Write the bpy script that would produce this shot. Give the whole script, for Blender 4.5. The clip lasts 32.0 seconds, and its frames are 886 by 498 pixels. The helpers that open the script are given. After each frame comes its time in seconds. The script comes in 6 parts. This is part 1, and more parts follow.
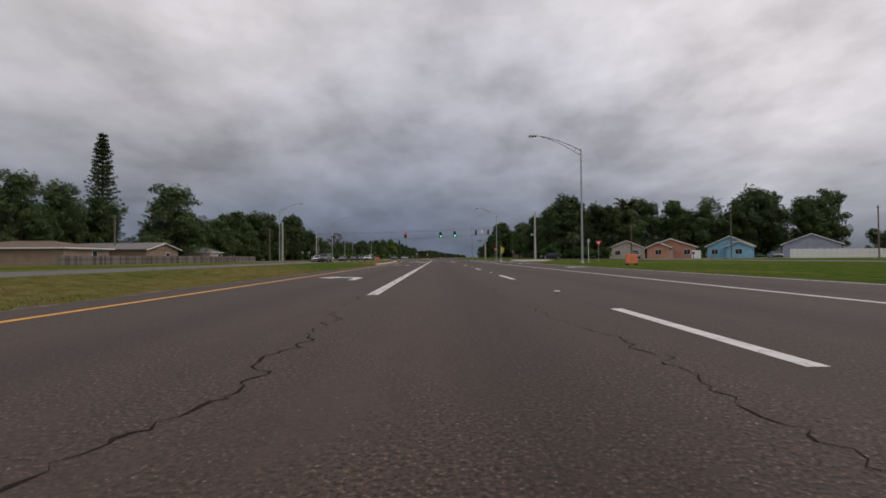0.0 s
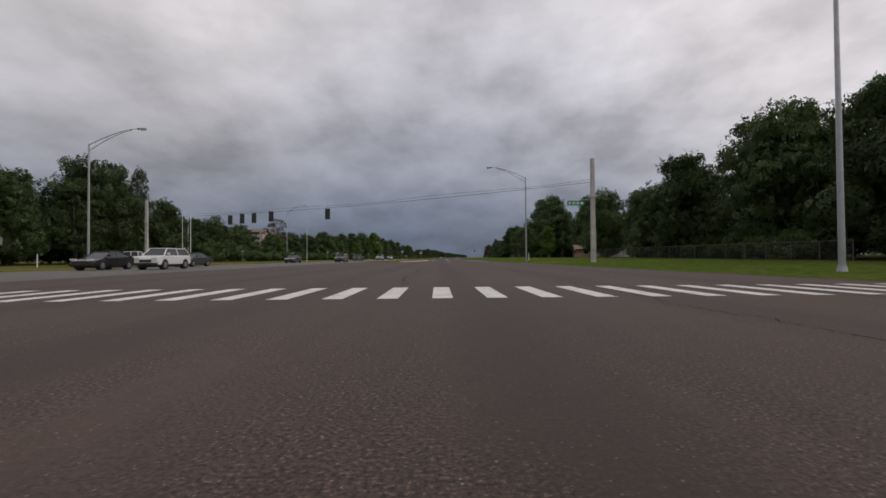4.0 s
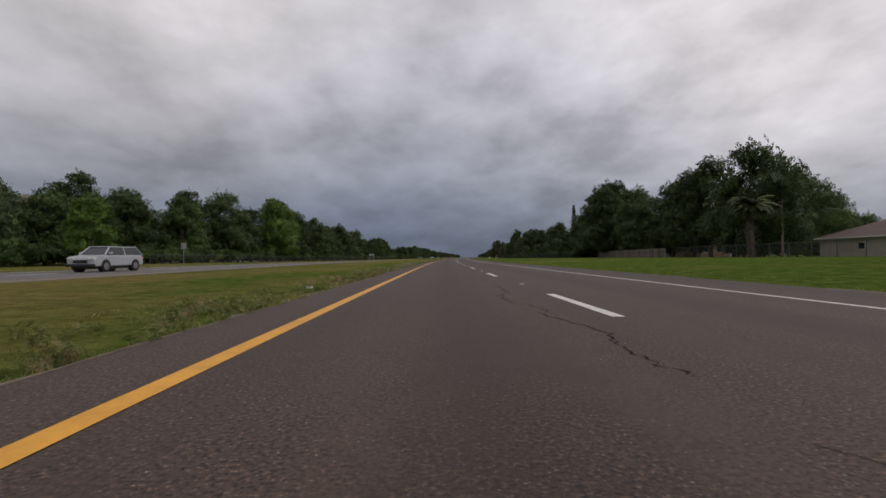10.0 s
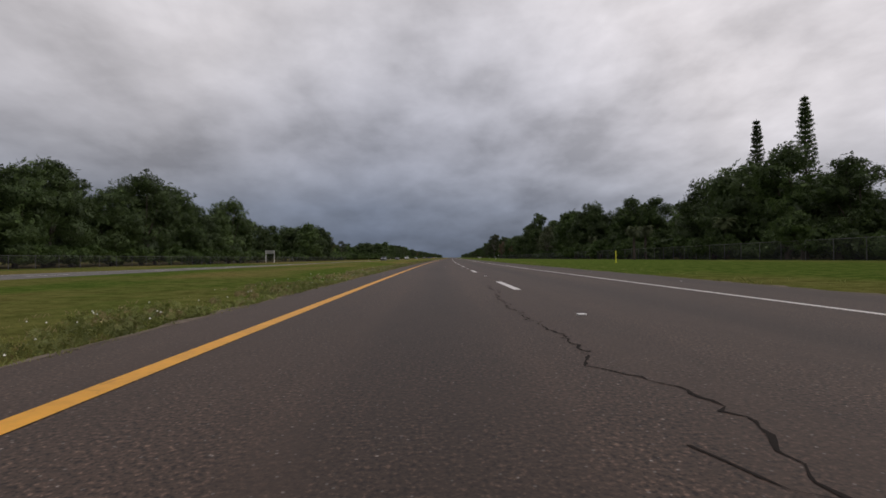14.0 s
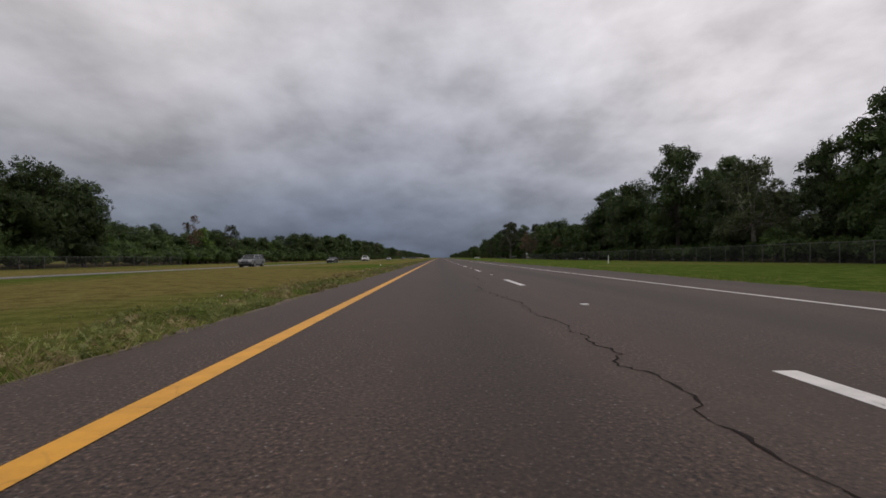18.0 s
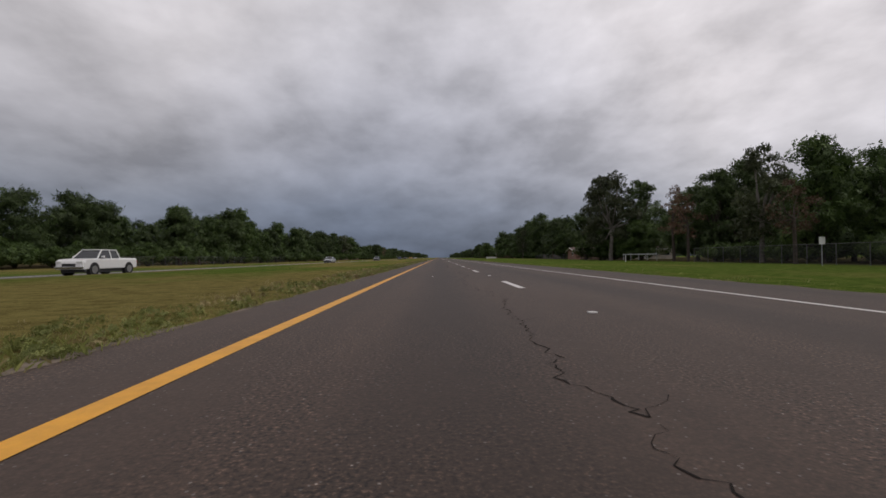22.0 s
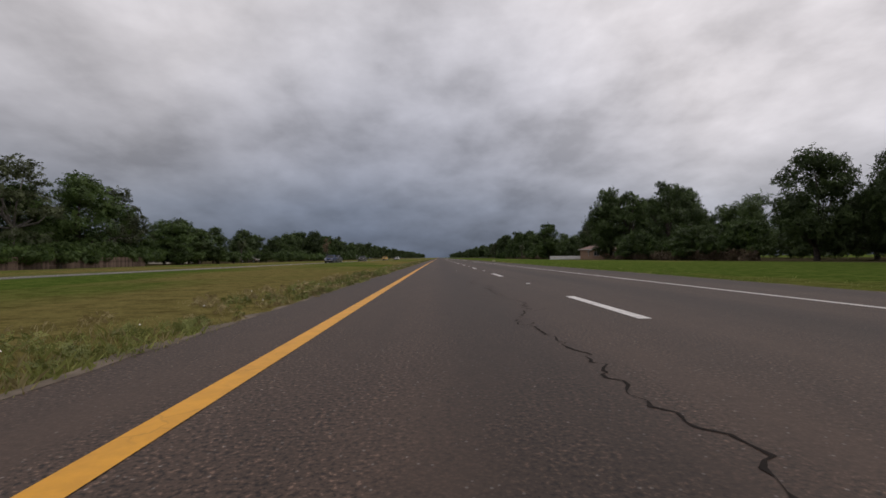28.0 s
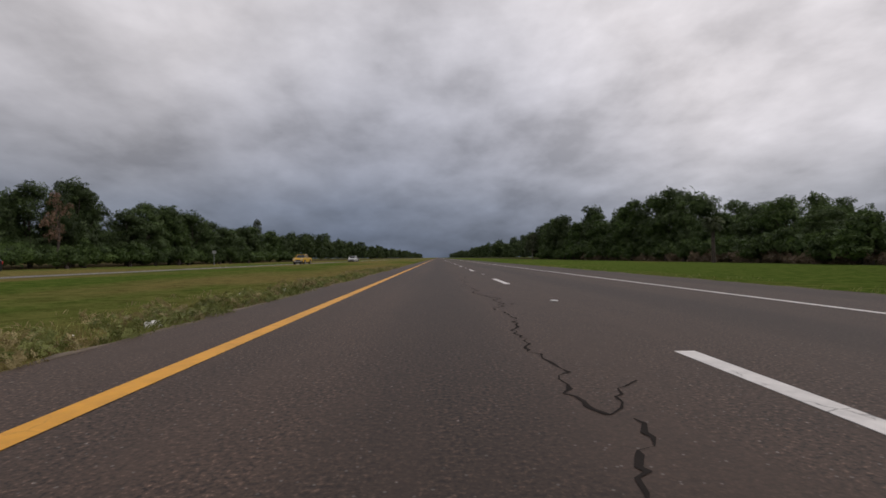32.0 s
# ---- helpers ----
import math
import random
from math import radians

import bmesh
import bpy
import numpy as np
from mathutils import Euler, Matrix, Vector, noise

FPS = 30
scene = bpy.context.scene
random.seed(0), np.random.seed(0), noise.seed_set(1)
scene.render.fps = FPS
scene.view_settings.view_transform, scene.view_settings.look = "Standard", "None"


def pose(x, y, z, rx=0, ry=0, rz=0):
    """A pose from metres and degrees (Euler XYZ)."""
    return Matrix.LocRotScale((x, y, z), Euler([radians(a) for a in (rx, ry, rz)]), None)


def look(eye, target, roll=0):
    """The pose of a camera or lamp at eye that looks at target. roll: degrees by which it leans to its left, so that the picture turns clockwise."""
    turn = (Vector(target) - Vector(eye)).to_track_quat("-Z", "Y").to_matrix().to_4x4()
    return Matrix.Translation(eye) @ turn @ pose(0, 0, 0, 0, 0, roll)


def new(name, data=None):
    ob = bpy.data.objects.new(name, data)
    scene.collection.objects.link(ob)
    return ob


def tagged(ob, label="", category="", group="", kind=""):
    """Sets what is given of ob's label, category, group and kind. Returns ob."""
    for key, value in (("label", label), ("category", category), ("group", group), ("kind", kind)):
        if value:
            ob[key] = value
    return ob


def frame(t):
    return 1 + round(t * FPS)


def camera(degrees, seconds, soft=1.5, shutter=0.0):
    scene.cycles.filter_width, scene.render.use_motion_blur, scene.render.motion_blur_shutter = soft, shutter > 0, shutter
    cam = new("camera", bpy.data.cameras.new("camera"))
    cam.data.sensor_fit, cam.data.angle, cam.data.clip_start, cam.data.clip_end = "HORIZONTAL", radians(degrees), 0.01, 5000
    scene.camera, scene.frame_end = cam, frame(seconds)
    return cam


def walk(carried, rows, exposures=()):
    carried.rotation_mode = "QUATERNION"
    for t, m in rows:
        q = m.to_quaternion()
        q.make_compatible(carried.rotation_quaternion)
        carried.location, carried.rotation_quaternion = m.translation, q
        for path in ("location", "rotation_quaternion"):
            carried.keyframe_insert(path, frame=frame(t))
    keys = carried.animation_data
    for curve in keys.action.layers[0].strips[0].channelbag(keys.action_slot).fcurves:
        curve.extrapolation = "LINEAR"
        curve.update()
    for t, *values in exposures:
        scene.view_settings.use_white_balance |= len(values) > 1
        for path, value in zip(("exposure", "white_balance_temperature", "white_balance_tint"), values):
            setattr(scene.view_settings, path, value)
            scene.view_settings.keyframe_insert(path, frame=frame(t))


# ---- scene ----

# ---------- the road's line: s metres along it, u metres to its right, lane line at u = 0 ----------
S0, S1 = -120, 3400


def heading(s):
    """Degrees to the left of +y: straight, a long bend to the right, straight again."""
    k = min(max((s - 205) / 275, 0), 1)
    return -4.9 * (0.75 * k + 0.25 * k * k * (3 - 2 * k)) - 0.5 * min(max((s - 480) / 470, 0), 1)


_line = {0: (0.0, 0.0)}
for _i in range(0, S1 + 1):
    _x, _y = _line[_i]
    _a = radians(heading(_i + 0.5))
    _line[_i + 1] = (_x - math.sin(_a), _y + math.cos(_a))
for _i in range(0, S0 - 1, -1):
    _line[_i - 1] = (0.0, float(_i - 1))


def at(s, u=0.0, z=0.0):
    i = math.floor(s)
    (x, y), a = _line[i], radians(heading(s))
    d = s - i
    return Vector((x - math.sin(a) * d + math.cos(a) * u, y + math.cos(a) * d + math.sin(a) * u, z))


def spot(s, u, z=0.0, turn=0.0):
    """A pose on the road's line, facing along it, turned by some degrees."""
    p = at(s, u, z)
    return pose(p.x, p.y, p.z, 0, 0, heading(s) + turn)


# ---------- camera ----------
EYE, YAW, PITCH, ROLL = 0.74, -0.63, 1.05, 0.45
cam = camera(87.4, 32.0, soft=1.6)
PATH = [  # seconds, metres along the road, metres right of the lane line
    (0.0, 0.0, -2.50), (0.5, 13.12, -2.50), (1.0, 26.25, -2.52), (1.5, 39.42, -2.54), (2.0, 52.6, -2.55), (2.5, 65.85, -2.53),
    (3.0, 79.1, -2.50), (3.5, 92.45, -2.48), (4.0, 105.8, -2.46), (4.5, 119.2, -2.44), (5.0, 132.9, -2.42), (5.5, 146.6, -2.40),
    (6.0, 160.3, -2.38), (6.5, 174.0, -2.36), (7.0, 188.25, -2.34), (7.5, 202.6, -2.34), (8.0, 216.5, -2.35), (8.5, 230.2, -2.33),
    (9.0, 243.9, -2.34), (9.5, 258.4, -2.28), (10.0, 272.8, -2.20), (10.5, 287.3, -2.07), (11.0, 301.45, -2.00), (11.5, 315.3, -2.01),
    (12.0, 329.8, -2.00), (12.5, 344.9, -1.92), (13.0, 360.3, -1.88), (13.5, 374.95, -1.82), (14.0, 389.9, -1.78), (14.5, 404.6, -1.83),
    (15.0, 419.4, -1.98), (15.5, 434.7, -2.07), (16.0, 449.7, -2.12), (16.5, 464.9, -2.15), (17.0, 480.1, -2.18), (17.5, 495.4, -2.20),
    (18.0, 510.6, -2.20), (18.5, 525.6, -2.20), (19.0, 540.75, -2.19), (19.5, 556.0, -2.17), (20.0, 571.5, -2.13), (20.5, 587.0, -2.11),
    (21.0, 602.4, -2.09), (21.5, 617.9, -2.05), (22.0, 633.5, -1.99), (22.5, 649.0, -1.94), (23.0, 664.7, -1.90), (23.5, 680.3, -1.87),
    (24.0, 695.9, -1.86), (24.5, 711.75, -1.88), (25.0, 727.5, -1.94), (25.5, 742.9, -2.03), (26.0, 758.4, -2.14), (26.5, 774.1, -2.26),
    (27.0, 789.9, -2.36), (27.5, 805.8, -2.42), (28.0, 821.9, -2.44), (28.5, 837.8, -2.45), (29.0, 853.7, -2.43), (29.5, 869.5, -2.35),
    (30.0, 885.45, -2.26), (30.5, 901.1, -2.19), (31.0, 916.7, -2.12), (31.5, 932.7, -2.01), (32.0, 948.8, -1.90),
]
walk(cam, [(t, spot(s, u, EYE, YAW) @ pose(0, 0, 0, 90 + PITCH, ROLL, 0)) for t, s, u in PATH])

# ---------- sky and light: a closed overcast with a storm ahead ----------
world = bpy.data.worlds.new("overcast")
scene.world = world
world.use_nodes = True
WN, WL = world.node_tree.nodes, world.node_tree.links
WN.clear()


def wnode(kind, **inputs):
    n = WN.new(kind)
    for k, v in inputs.items():
        n.inputs[k.replace("_", " ")].default_value = v
    return n


def wmath(op, a, b=None, clamp=False):
    n = WN.new("ShaderNodeMath")
    n.operation, n.use_clamp = op, clamp
    for i, v in enumerate((a, b)):
        if v is None:
            continue
        if isinstance(v, (int, float)):
            n.inputs[i].default_value = v
        else:
            WL.new(v, n.inputs[i])
    return n.outputs[0]


def wmix(kind, fac, a, b):
    n = WN.new("ShaderNodeMix")
    n.data_type, n.blend_type = "RGBA", kind
    for i, v in ((0, fac), (6, a), (7, b)):
        if isinstance(v, (int, float, tuple)):
            n.inputs[i].default_value = v
        else:
            WL.new(v, n.inputs[i])
    return n.outputs[2]


def wramp(fac, *stops):
    n = WN.new("ShaderNodeValToRGB")
    el = n.color_ramp.elements
    while len(el) < len(stops):
        el.new(0.5)
    for e, (p, c) in zip(el, stops):
        e.position, e.color = p, (*c, 1) if not isinstance(c, float) else (c, c, c, 1)
    WL.new(fac, n.inputs[0])
    return n.outputs[0]


tc = WN.new("ShaderNodeTexCoord")
sep = WN.new("ShaderNodeSeparateXYZ")
WL.new(tc.outputs["Generated"], sep.inputs[0])
dx, dy, dz = sep.outputs
up = wmath("MAXIMUM", dz, 0.0)
def wnoise(scale, detail, rough, warp, offset, stretch=(1, 1, 1)):
    mp = WN.new("ShaderNodeMapping")
    mp.inputs["Location"].default_value, mp.inputs["Scale"].default_value = offset, stretch
    WL.new(tc.outputs["Generated"], mp.inputs[0])
    n = wnode("ShaderNodeTexNoise", Scale=scale, Detail=detail, Roughness=rough, Distortion=warp)
    WL.new(mp.outputs[0], n.inputs["Vector"])
    return n.outputs["Fac"]


# cloud sheet seen from below: noise on a plane overhead, so that it flattens towards the horizon
rise = wmath("ADD", up, 0.34)
sheet = WN.new("ShaderNodeCombineXYZ")
WL.new(wmath("DIVIDE", dx, rise), sheet.inputs[0])
WL.new(wmath("DIVIDE", dy, rise), sheet.inputs[1])


def wsheet(scale, detail, rough, warp, offset, stretch=(1, 1, 1)):
    mp = WN.new("ShaderNodeMapping")
    mp.inputs["Location"].default_value, mp.inputs["Scale"].default_value = offset, stretch
    WL.new(sheet.outputs[0], mp.inputs[0])
    n = wnode("ShaderNodeTexNoise", Scale=scale, Detail=detail, Roughness=rough, Distortion=warp)
    WL.new(mp.outputs[0], n.inputs["Vector"])
    return n.outputs["Fac"]


big = wsheet(1.35, 4.0, 0.50, 0.0, (3.1, 1.7, 0.4), (1.0, 0.8, 1.0))
mid = wsheet(3.6, 5.0, 0.52, 0.1, (7.3, 2.2, 1.1), (1.0, 0.8, 1.0))
fine = wnoise(11.0, 5.0, 0.55, 0.1, (1.3, 5.2, 0), (1, 1, 2.4))
# light by height: slate near the horizon, pale grey overhead
tall = wramp(wmath("POWER", up, 0.6), (0.0, (0.120, 0.143, 0.190)), (0.16, (0.150, 0.172, 0.224)), (0.26, (0.222, 0.242, 0.296)),
             (0.40, (0.430, 0.424, 0.464)), (0.56, (0.66, 0.632, 0.660)), (1.0, (0.75, 0.71, 0.73)))
# the storm lies ahead; the cloud is thinner to the right
dot = WN.new("ShaderNodeVectorMath")
dot.operation = "DOT_PRODUCT"
dot.inputs[1].default_value = (0.07, 1.0, 0.03)
WL.new(tc.outputs["Generated"], dot.inputs[0])
storm = wramp(dot.outputs["Value"], (0.84, 0.0), (0.99, 1.0))
side = wramp(wmath("ADD", wmath("MULTIPLY", dx, 0.5), 0.5), (0.46, 0.0), (0.78, 1.0))
thin = wmix("MIX", wmath("MULTIPLY", wmath("MULTIPLY", side, wmath("MULTIPLY", up, 3.2, True)), 0.78), tall, (0.82, 0.775, 0.80, 1))
left = wramp(wmath("ADD", wmath("MULTIPLY", dx, 0.5), 0.5), (0.20, 0.84), (0.42, 1.0))
shade = wmix("MULTIPLY", wmath("MULTIPLY", storm, 0.52), wmix("MULTIPLY", wmath("MULTIPLY", up, 3.0, True), thin, left), (0.55, 0.62, 0.74, 1))
clouds = wmath("ADD", wmath("ADD", wmath("MULTIPLY", big, 0.95), wmath("MULTIPLY", mid, 0.95)), wmath("MULTIPLY", fine, 0.26))
lum = wramp(wmath("SUBTRACT", clouds, 0.56), (0.24, 0.68), (0.42, 0.91), (0.58, 1.08), (0.78, 1.30))
cover = wmix("MULTIPLY", 1.0, shade, lum)
sky = WN.new("ShaderNodeTexSky")
sky.sky_type, sky.sun_disc, sky.sun_elevation, sky.sun_rotation = "NISHITA", False, radians(42), radians(70)
WL.new(tc.outputs["Generated"], sky.inputs[0])
clear = wmix("MULTIPLY", 1.0, sky.outputs[0], (0.08, 0.08, 0.08, 1))
final = wmix("MIX", 0.965, clear, cover)
bg = wnode("ShaderNodeBackground", Strength=1.0)
WL.new(final, bg.inputs["Color"])
wout = WN.new("ShaderNodeOutputWorld")
WL.new(bg.outputs[0], wout.inputs[0])

sun = new("sun", bpy.data.lights.new("sun", "SUN"))
sun.data.energy, sun.data.angle, sun.data.color = 0.7, radians(25), (1.0, 0.96, 0.92)
sun.matrix_world = look((60, -20, 60), (0, 0, 0))
scene.view_settings.exposure = 0.0

# ---------- materials ----------


def material(name, rough=0.8, metal=0.0):
    m = bpy.data.materials.new(name)
    m.use_nodes = True
    b = m.node_tree.nodes["Principled BSDF"]
    b.inputs["Roughness"].default_value, b.inputs["Metallic"].default_value = rough, metal
    return m, m.node_tree.nodes, m.node_tree.links, b


def mnoise(N, L, scale, detail=4.0, rough=0.55, vec=None, stretch=None):
    n = N.new("ShaderNodeTexNoise")
    n.inputs["Scale"].default_value, n.inputs["Detail"].default_value, n.inputs["Roughness"].default_value = scale, detail, rough
    if vec is None:
        vec = N.new("ShaderNodeTexCoord").outputs["Object"]
    if stretch:
        mp = N.new("ShaderNodeMapping")
        mp.inputs["Scale"].default_value = stretch
        L.new(vec, mp.inputs[0])
        vec = mp.outputs[0]
    L.new(vec, n.inputs["Vector"])
    return n.outputs["Fac"]


def mramp(N, L, fac, *stops):
    n = N.new("ShaderNodeValToRGB")
    el = n.color_ramp.elements
    while len(el) < len(stops):
        el.new(0.5)
    for e, (p, c) in zip(el, stops):
        e.position, e.color = p, (c, c, c, 1) if isinstance(c, float) else (*c, 1)
    L.new(fac, n.inputs[0])
    return n.outputs[0]


def mmix(N, L, kind, fac, a, b):
    n = N.new("ShaderNodeMix")
    n.data_type, n.blend_type = "RGBA", kind
    for i, v in ((0, fac), (6, a), (7, b)):
        if isinstance(v, (int, float)):
            n.inputs[i].default_value = v
        elif isinstance(v, tuple):
            n.inputs[i].default_value = (*v, 1) if len(v) == 3 else v
        else:
            L.new(v, n.inputs[i])
    return n.outputs[2]


def mbump(N, L, b, height, strength=0.3, distance=0.02):
    n = N.new("ShaderNodeBump")
    n.inputs["Strength"].default_value, n.inputs["Distance"].default_value = strength, distance
    L.new(height, n.inputs["Height"])
    L.new(n.outputs[0], b.inputs["Normal"])


def plain(name, col, rough=0.6, metal=0.0, vary=0.18, scale=3.0, bump=0.0, each=0.0):
    """A paint, concrete or metal: its colour with stains at two scales."""
    m, N, L, b = material(name, rough, metal)
    if rough > 0.9:
        b.inputs["Specular IOR Level"].default_value = 0.08
    f = mnoise(N, L, scale, 5.0)
    g = mnoise(N, L, scale * 9, 3.0)
    lo, hi = tuple(c * (1 - vary) for c in col), tuple(min(1, c * (1 + vary * 0.6)) for c in col)
    c1 = mramp(N, L, f, (0.32, lo), (0.62, hi))
    c2 = mmix(N, L, "MULTIPLY", 0.5, c1, mramp(N, L, g, (0.3, 1.0 - vary), (0.6, 1.0)))
    if each:
        r = N.new("ShaderNodeObjectInfo").outputs["Random"]
        c2 = mmix(N, L, "MULTIPLY", 1.0, c2, mramp(N, L, r, (0.0, 1.0 - each), (0.6, 1.0), (1.0, 1.0 + each * 0.4)))
    L.new(c2, b.inputs["Base Color"])
    if bump:
        mbump(N, L, b, g, bump, 0.01)
    return m


def asphalt(name, tone, lanes):
    """Worn asphalt: stone grain, patches, wheel tracks and an oil strip along the lanes (uv: metres across, metres along)."""
    m, N, L, b = material(name, 0.72)
    b.inputs["Specular IOR Level"].default_value = 0.38
    uv = N.new("ShaderNodeUVMap").outputs[0]
    grain = mnoise(N, L, 26, 3.0, 0.65, uv)
    stones = N.new("ShaderNodeTexVoronoi")
    stones.inputs["Scale"].default_value = 55
    L.new(uv, stones.inputs["Vector"])
    patch = mnoise(N, L, 0.35, 5.0, 0.6, uv, (1.0, 0.22, 1))
    streak = mnoise(N, L, 1.6, 4.0, 0.6, uv, (1.0, 0.04, 1))
    base = mramp(N, L, grain, (0.28, tuple(c * 0.74 for c in tone)), (0.50, tuple(c * 0.97 for c in tone)), (0.64, tuple(c * 1.14 for c in tone)), (0.80, tuple(c * 1.5 for c in tone)))
    c = mmix(N, L, "MULTIPLY", 0.9, base, mramp(N, L, stones.outputs["Distance"], (0.0, 1.15), (0.5, 0.75)))
    c = mmix(N, L, "MULTIPLY", 0.8, c, mramp(N, L, patch, (0.3, 0.78), (0.65, 1.1)))
    c = mmix(N, L, "MULTIPLY", 0.6, c, mramp(N, L, streak, (0.35, 0.80), (0.65, 1.08)))
    mott = mnoise(N, L, 4.5, 5.0, 0.7, uv, (1.0, 0.6, 1))
    c = mmix(N, L, "MULTIPLY", 0.85, c, mramp(N, L, mott, (0.34, 0.84), (0.5, 1.0), (0.66, 1.08)))
    chips = N.new("ShaderNodeTexVoronoi")
    chips.inputs["Scale"].default_value = 17
    L.new(uv, chips.inputs["Vector"])
    c = mmix(N, L, "MIX", mramp(N, L, chips.outputs["Distance"], (0.07, 0.75), (0.14, 0.0)), c, (0.17, 0.15, 0.135))
    # patches where the binder is worn off: dark pits and pale stones stand out
    bare = mramp(N, L, mnoise(N, L, 0.9, 4.0, 0.6, uv, (1.0, 0.3, 1)), (0.36, 0.0), (0.54, 1.0))
    pits = mnoise(N, L, 42, 2.0, 0.6, uv)
    c = mmix(N, L, "MULTIPLY", bare, c, mramp(N, L, pits, (0.36, 0.22), (0.46, 0.92), (0.58, 1.08), (0.68, 2.8)))
    if lanes:
        sx = N.new("ShaderNodeSeparateXYZ")
        L.new(uv, sx.inputs[0])
        w = N.new("ShaderNodeMath")
        w.operation = "MULTIPLY"
        w.inputs[1].default_value = 2 * math.pi / 3.66
        L.new(sx.outputs[0], w.inputs[0])
        co = N.new("ShaderNodeMath")
        co.operation = "COSINE"
        L.new(w.outputs[0], co.inputs[0])
        oil = N.new("ShaderNodeMapRange")
        oil.inputs[1].default_value, oil.inputs[2].default_value = -1.0, -0.3
        oil.inputs[3].default_value, oil.inputs[4].default_value = 0.70, 1.05
        L.new(co.outputs[0], oil.inputs[0])
        c = mmix(N, L, "MULTIPLY", 0.9, c, oil.outputs[0])
    L.new(c, b.inputs["Base Color"])
    mbump(N, L, b, mmix(N, L, "ADD", 1.0, grain, mmix(N, L, "MULTIPLY", 1.0, bare, pits)), 0.14, 0.012)
    return m


ASPHALT = asphalt("asphalt", (0.0715, 0.0455, 0.0325), True)
ASPHALT_OLD = asphalt("asphalt_grey", (0.15, 0.137, 0.13), False)


def grass_ground(name):
    m, N, L, b = material(name, 1.0)
    b.inputs["Specular IOR Level"].default_value = 0.0
    uv = N.new("ShaderNodeUVMap").outputs[0]
    a = mnoise(N, L, 0.10, 4.0, 0.6, uv, (1, 0.35, 1))
    f = mnoise(N, L, 2.2, 5.0, 0.7, uv)
    g = mnoise(N, L, 14, 4.0, 0.7, uv)
    green = mramp(N, L, f, (0.3, (0.056, 0.096, 0.017)), (0.55, (0.090, 0.134, 0.025)), (0.75, (0.136, 0.172, 0.041)))
    dry = mramp(N, L, f, (0.3, (0.158, 0.118, 0.042)), (0.7, (0.262, 0.206, 0.082)))
    sx = N.new("ShaderNodeSeparateXYZ")
    L.new(uv, sx.inputs[0])
    med = N.new("ShaderNodeMapRange")      # the median is drier than the outer verge, most of all past the bend
    for i, v in enumerate((6.0, -5.0, 0.0, 1.0)):
        med.inputs[i + 1].default_value = v
    L.new(sx.outputs[0], med.inputs[0])
    far = N.new("ShaderNodeMapRange")
    for i, v in enumerate((430.0, 540.0, 0.35, 0.44)):
        far.inputs[i + 1].default_value = v
    L.new(sx.outputs[1], far.inputs[0])
    amount = mmix(N, L, "MULTIPLY", 1.0, med.outputs[0], far.outputs[0])
    blot = mmix(N, L, "ADD", 1.0, mramp(N, L, a, (0.35, 0.0), (0.70, 1.0)), amount)
    c = mmix(N, L, "MIX", mramp(N, L, blot, (0.55, 0.0), (1.0, 0.80)), green, dry)
    c = mmix(N, L, "MULTIPLY", 0.7, c, mramp(N, L, g, (0.3, 0.5), (0.65, 1.15)))
    tuft = mnoise(N, L, 1.1, 6.0, 0.75, uv)
    c = mmix(N, L, "MIX", mramp(N, L, tuft, (0.47, 0.0), (0.63, 0.30)), c, (0.150, 0.130, 0.045))
    c = mmix(N, L, "MULTIPLY", 0.8, c, mramp(N, L, tuft, (0.30, 0.62), (0.55, 1.08)))
    # shade under the trees, put into the ground as a dark leaf-litter and soil colour
    for inner, outer, s0, s1 in ((33.0, 36.0, 396.0, 1e6), (35.0, 37.0, 112.0, 300.0), (-47.0, -50.0, 112.0, 1e6)):
        ramp_u, ramp_s = N.new("ShaderNodeMapRange"), N.new("ShaderNodeMath")
        for i, v in enumerate((inner, outer, 0.0, 0.92)):
            ramp_u.inputs[i + 1].default_value = v
        wander = N.new("ShaderNodeMath")
        wander.operation, wander.inputs[1].default_value = "MULTIPLY_ADD", 5.0
        L.new(f, wander.inputs[0])
        L.new(sx.outputs[0], wander.inputs[2])
        L.new(wander.outputs[0], ramp_u.inputs[0])
        ramp_s.operation, ramp_s.inputs[1].default_value, ramp_s.inputs[2].default_value = "COMPARE", (s0 + s1) / 2, (s1 - s0) / 2
        L.new(sx.outputs[1], ramp_s.inputs[0])
        # open grassland again behind the belt
        back = N.new("ShaderNodeMapRange")
        for i, v in enumerate((math.copysign(100.0, inner), math.copysign(130.0, inner), 1.0, 0.0)):
            back.inputs[i + 1].default_value = v
        L.new(wander.outputs[0], back.inputs[0])
        amount = mmix(N, L, "MULTIPLY", 1.0, ramp_u.outputs[0], ramp_s.outputs[0])
        amount = mmix(N, L, "MULTIPLY", 1.0, amount, back.outputs[0])
        c = mmix(N, L, "MIX", amount, c, mramp(N, L, g, (0.3, (0.035, 0.028, 0.018)), (0.7, (0.085, 0.068, 0.042))))
    L.new(c, b.inputs["Base Color"])
    mbump(N, L, b, mmix(N, L, "ADD", 1.0, g, tuft), 0.9, 0.09)
    return m


GRASS = grass_ground("mown_grass")
SAND = plain("sandy_verge", (0.165, 0.135, 0.105), 0.95, vary=0.45, scale=1.5, bump=0.5)


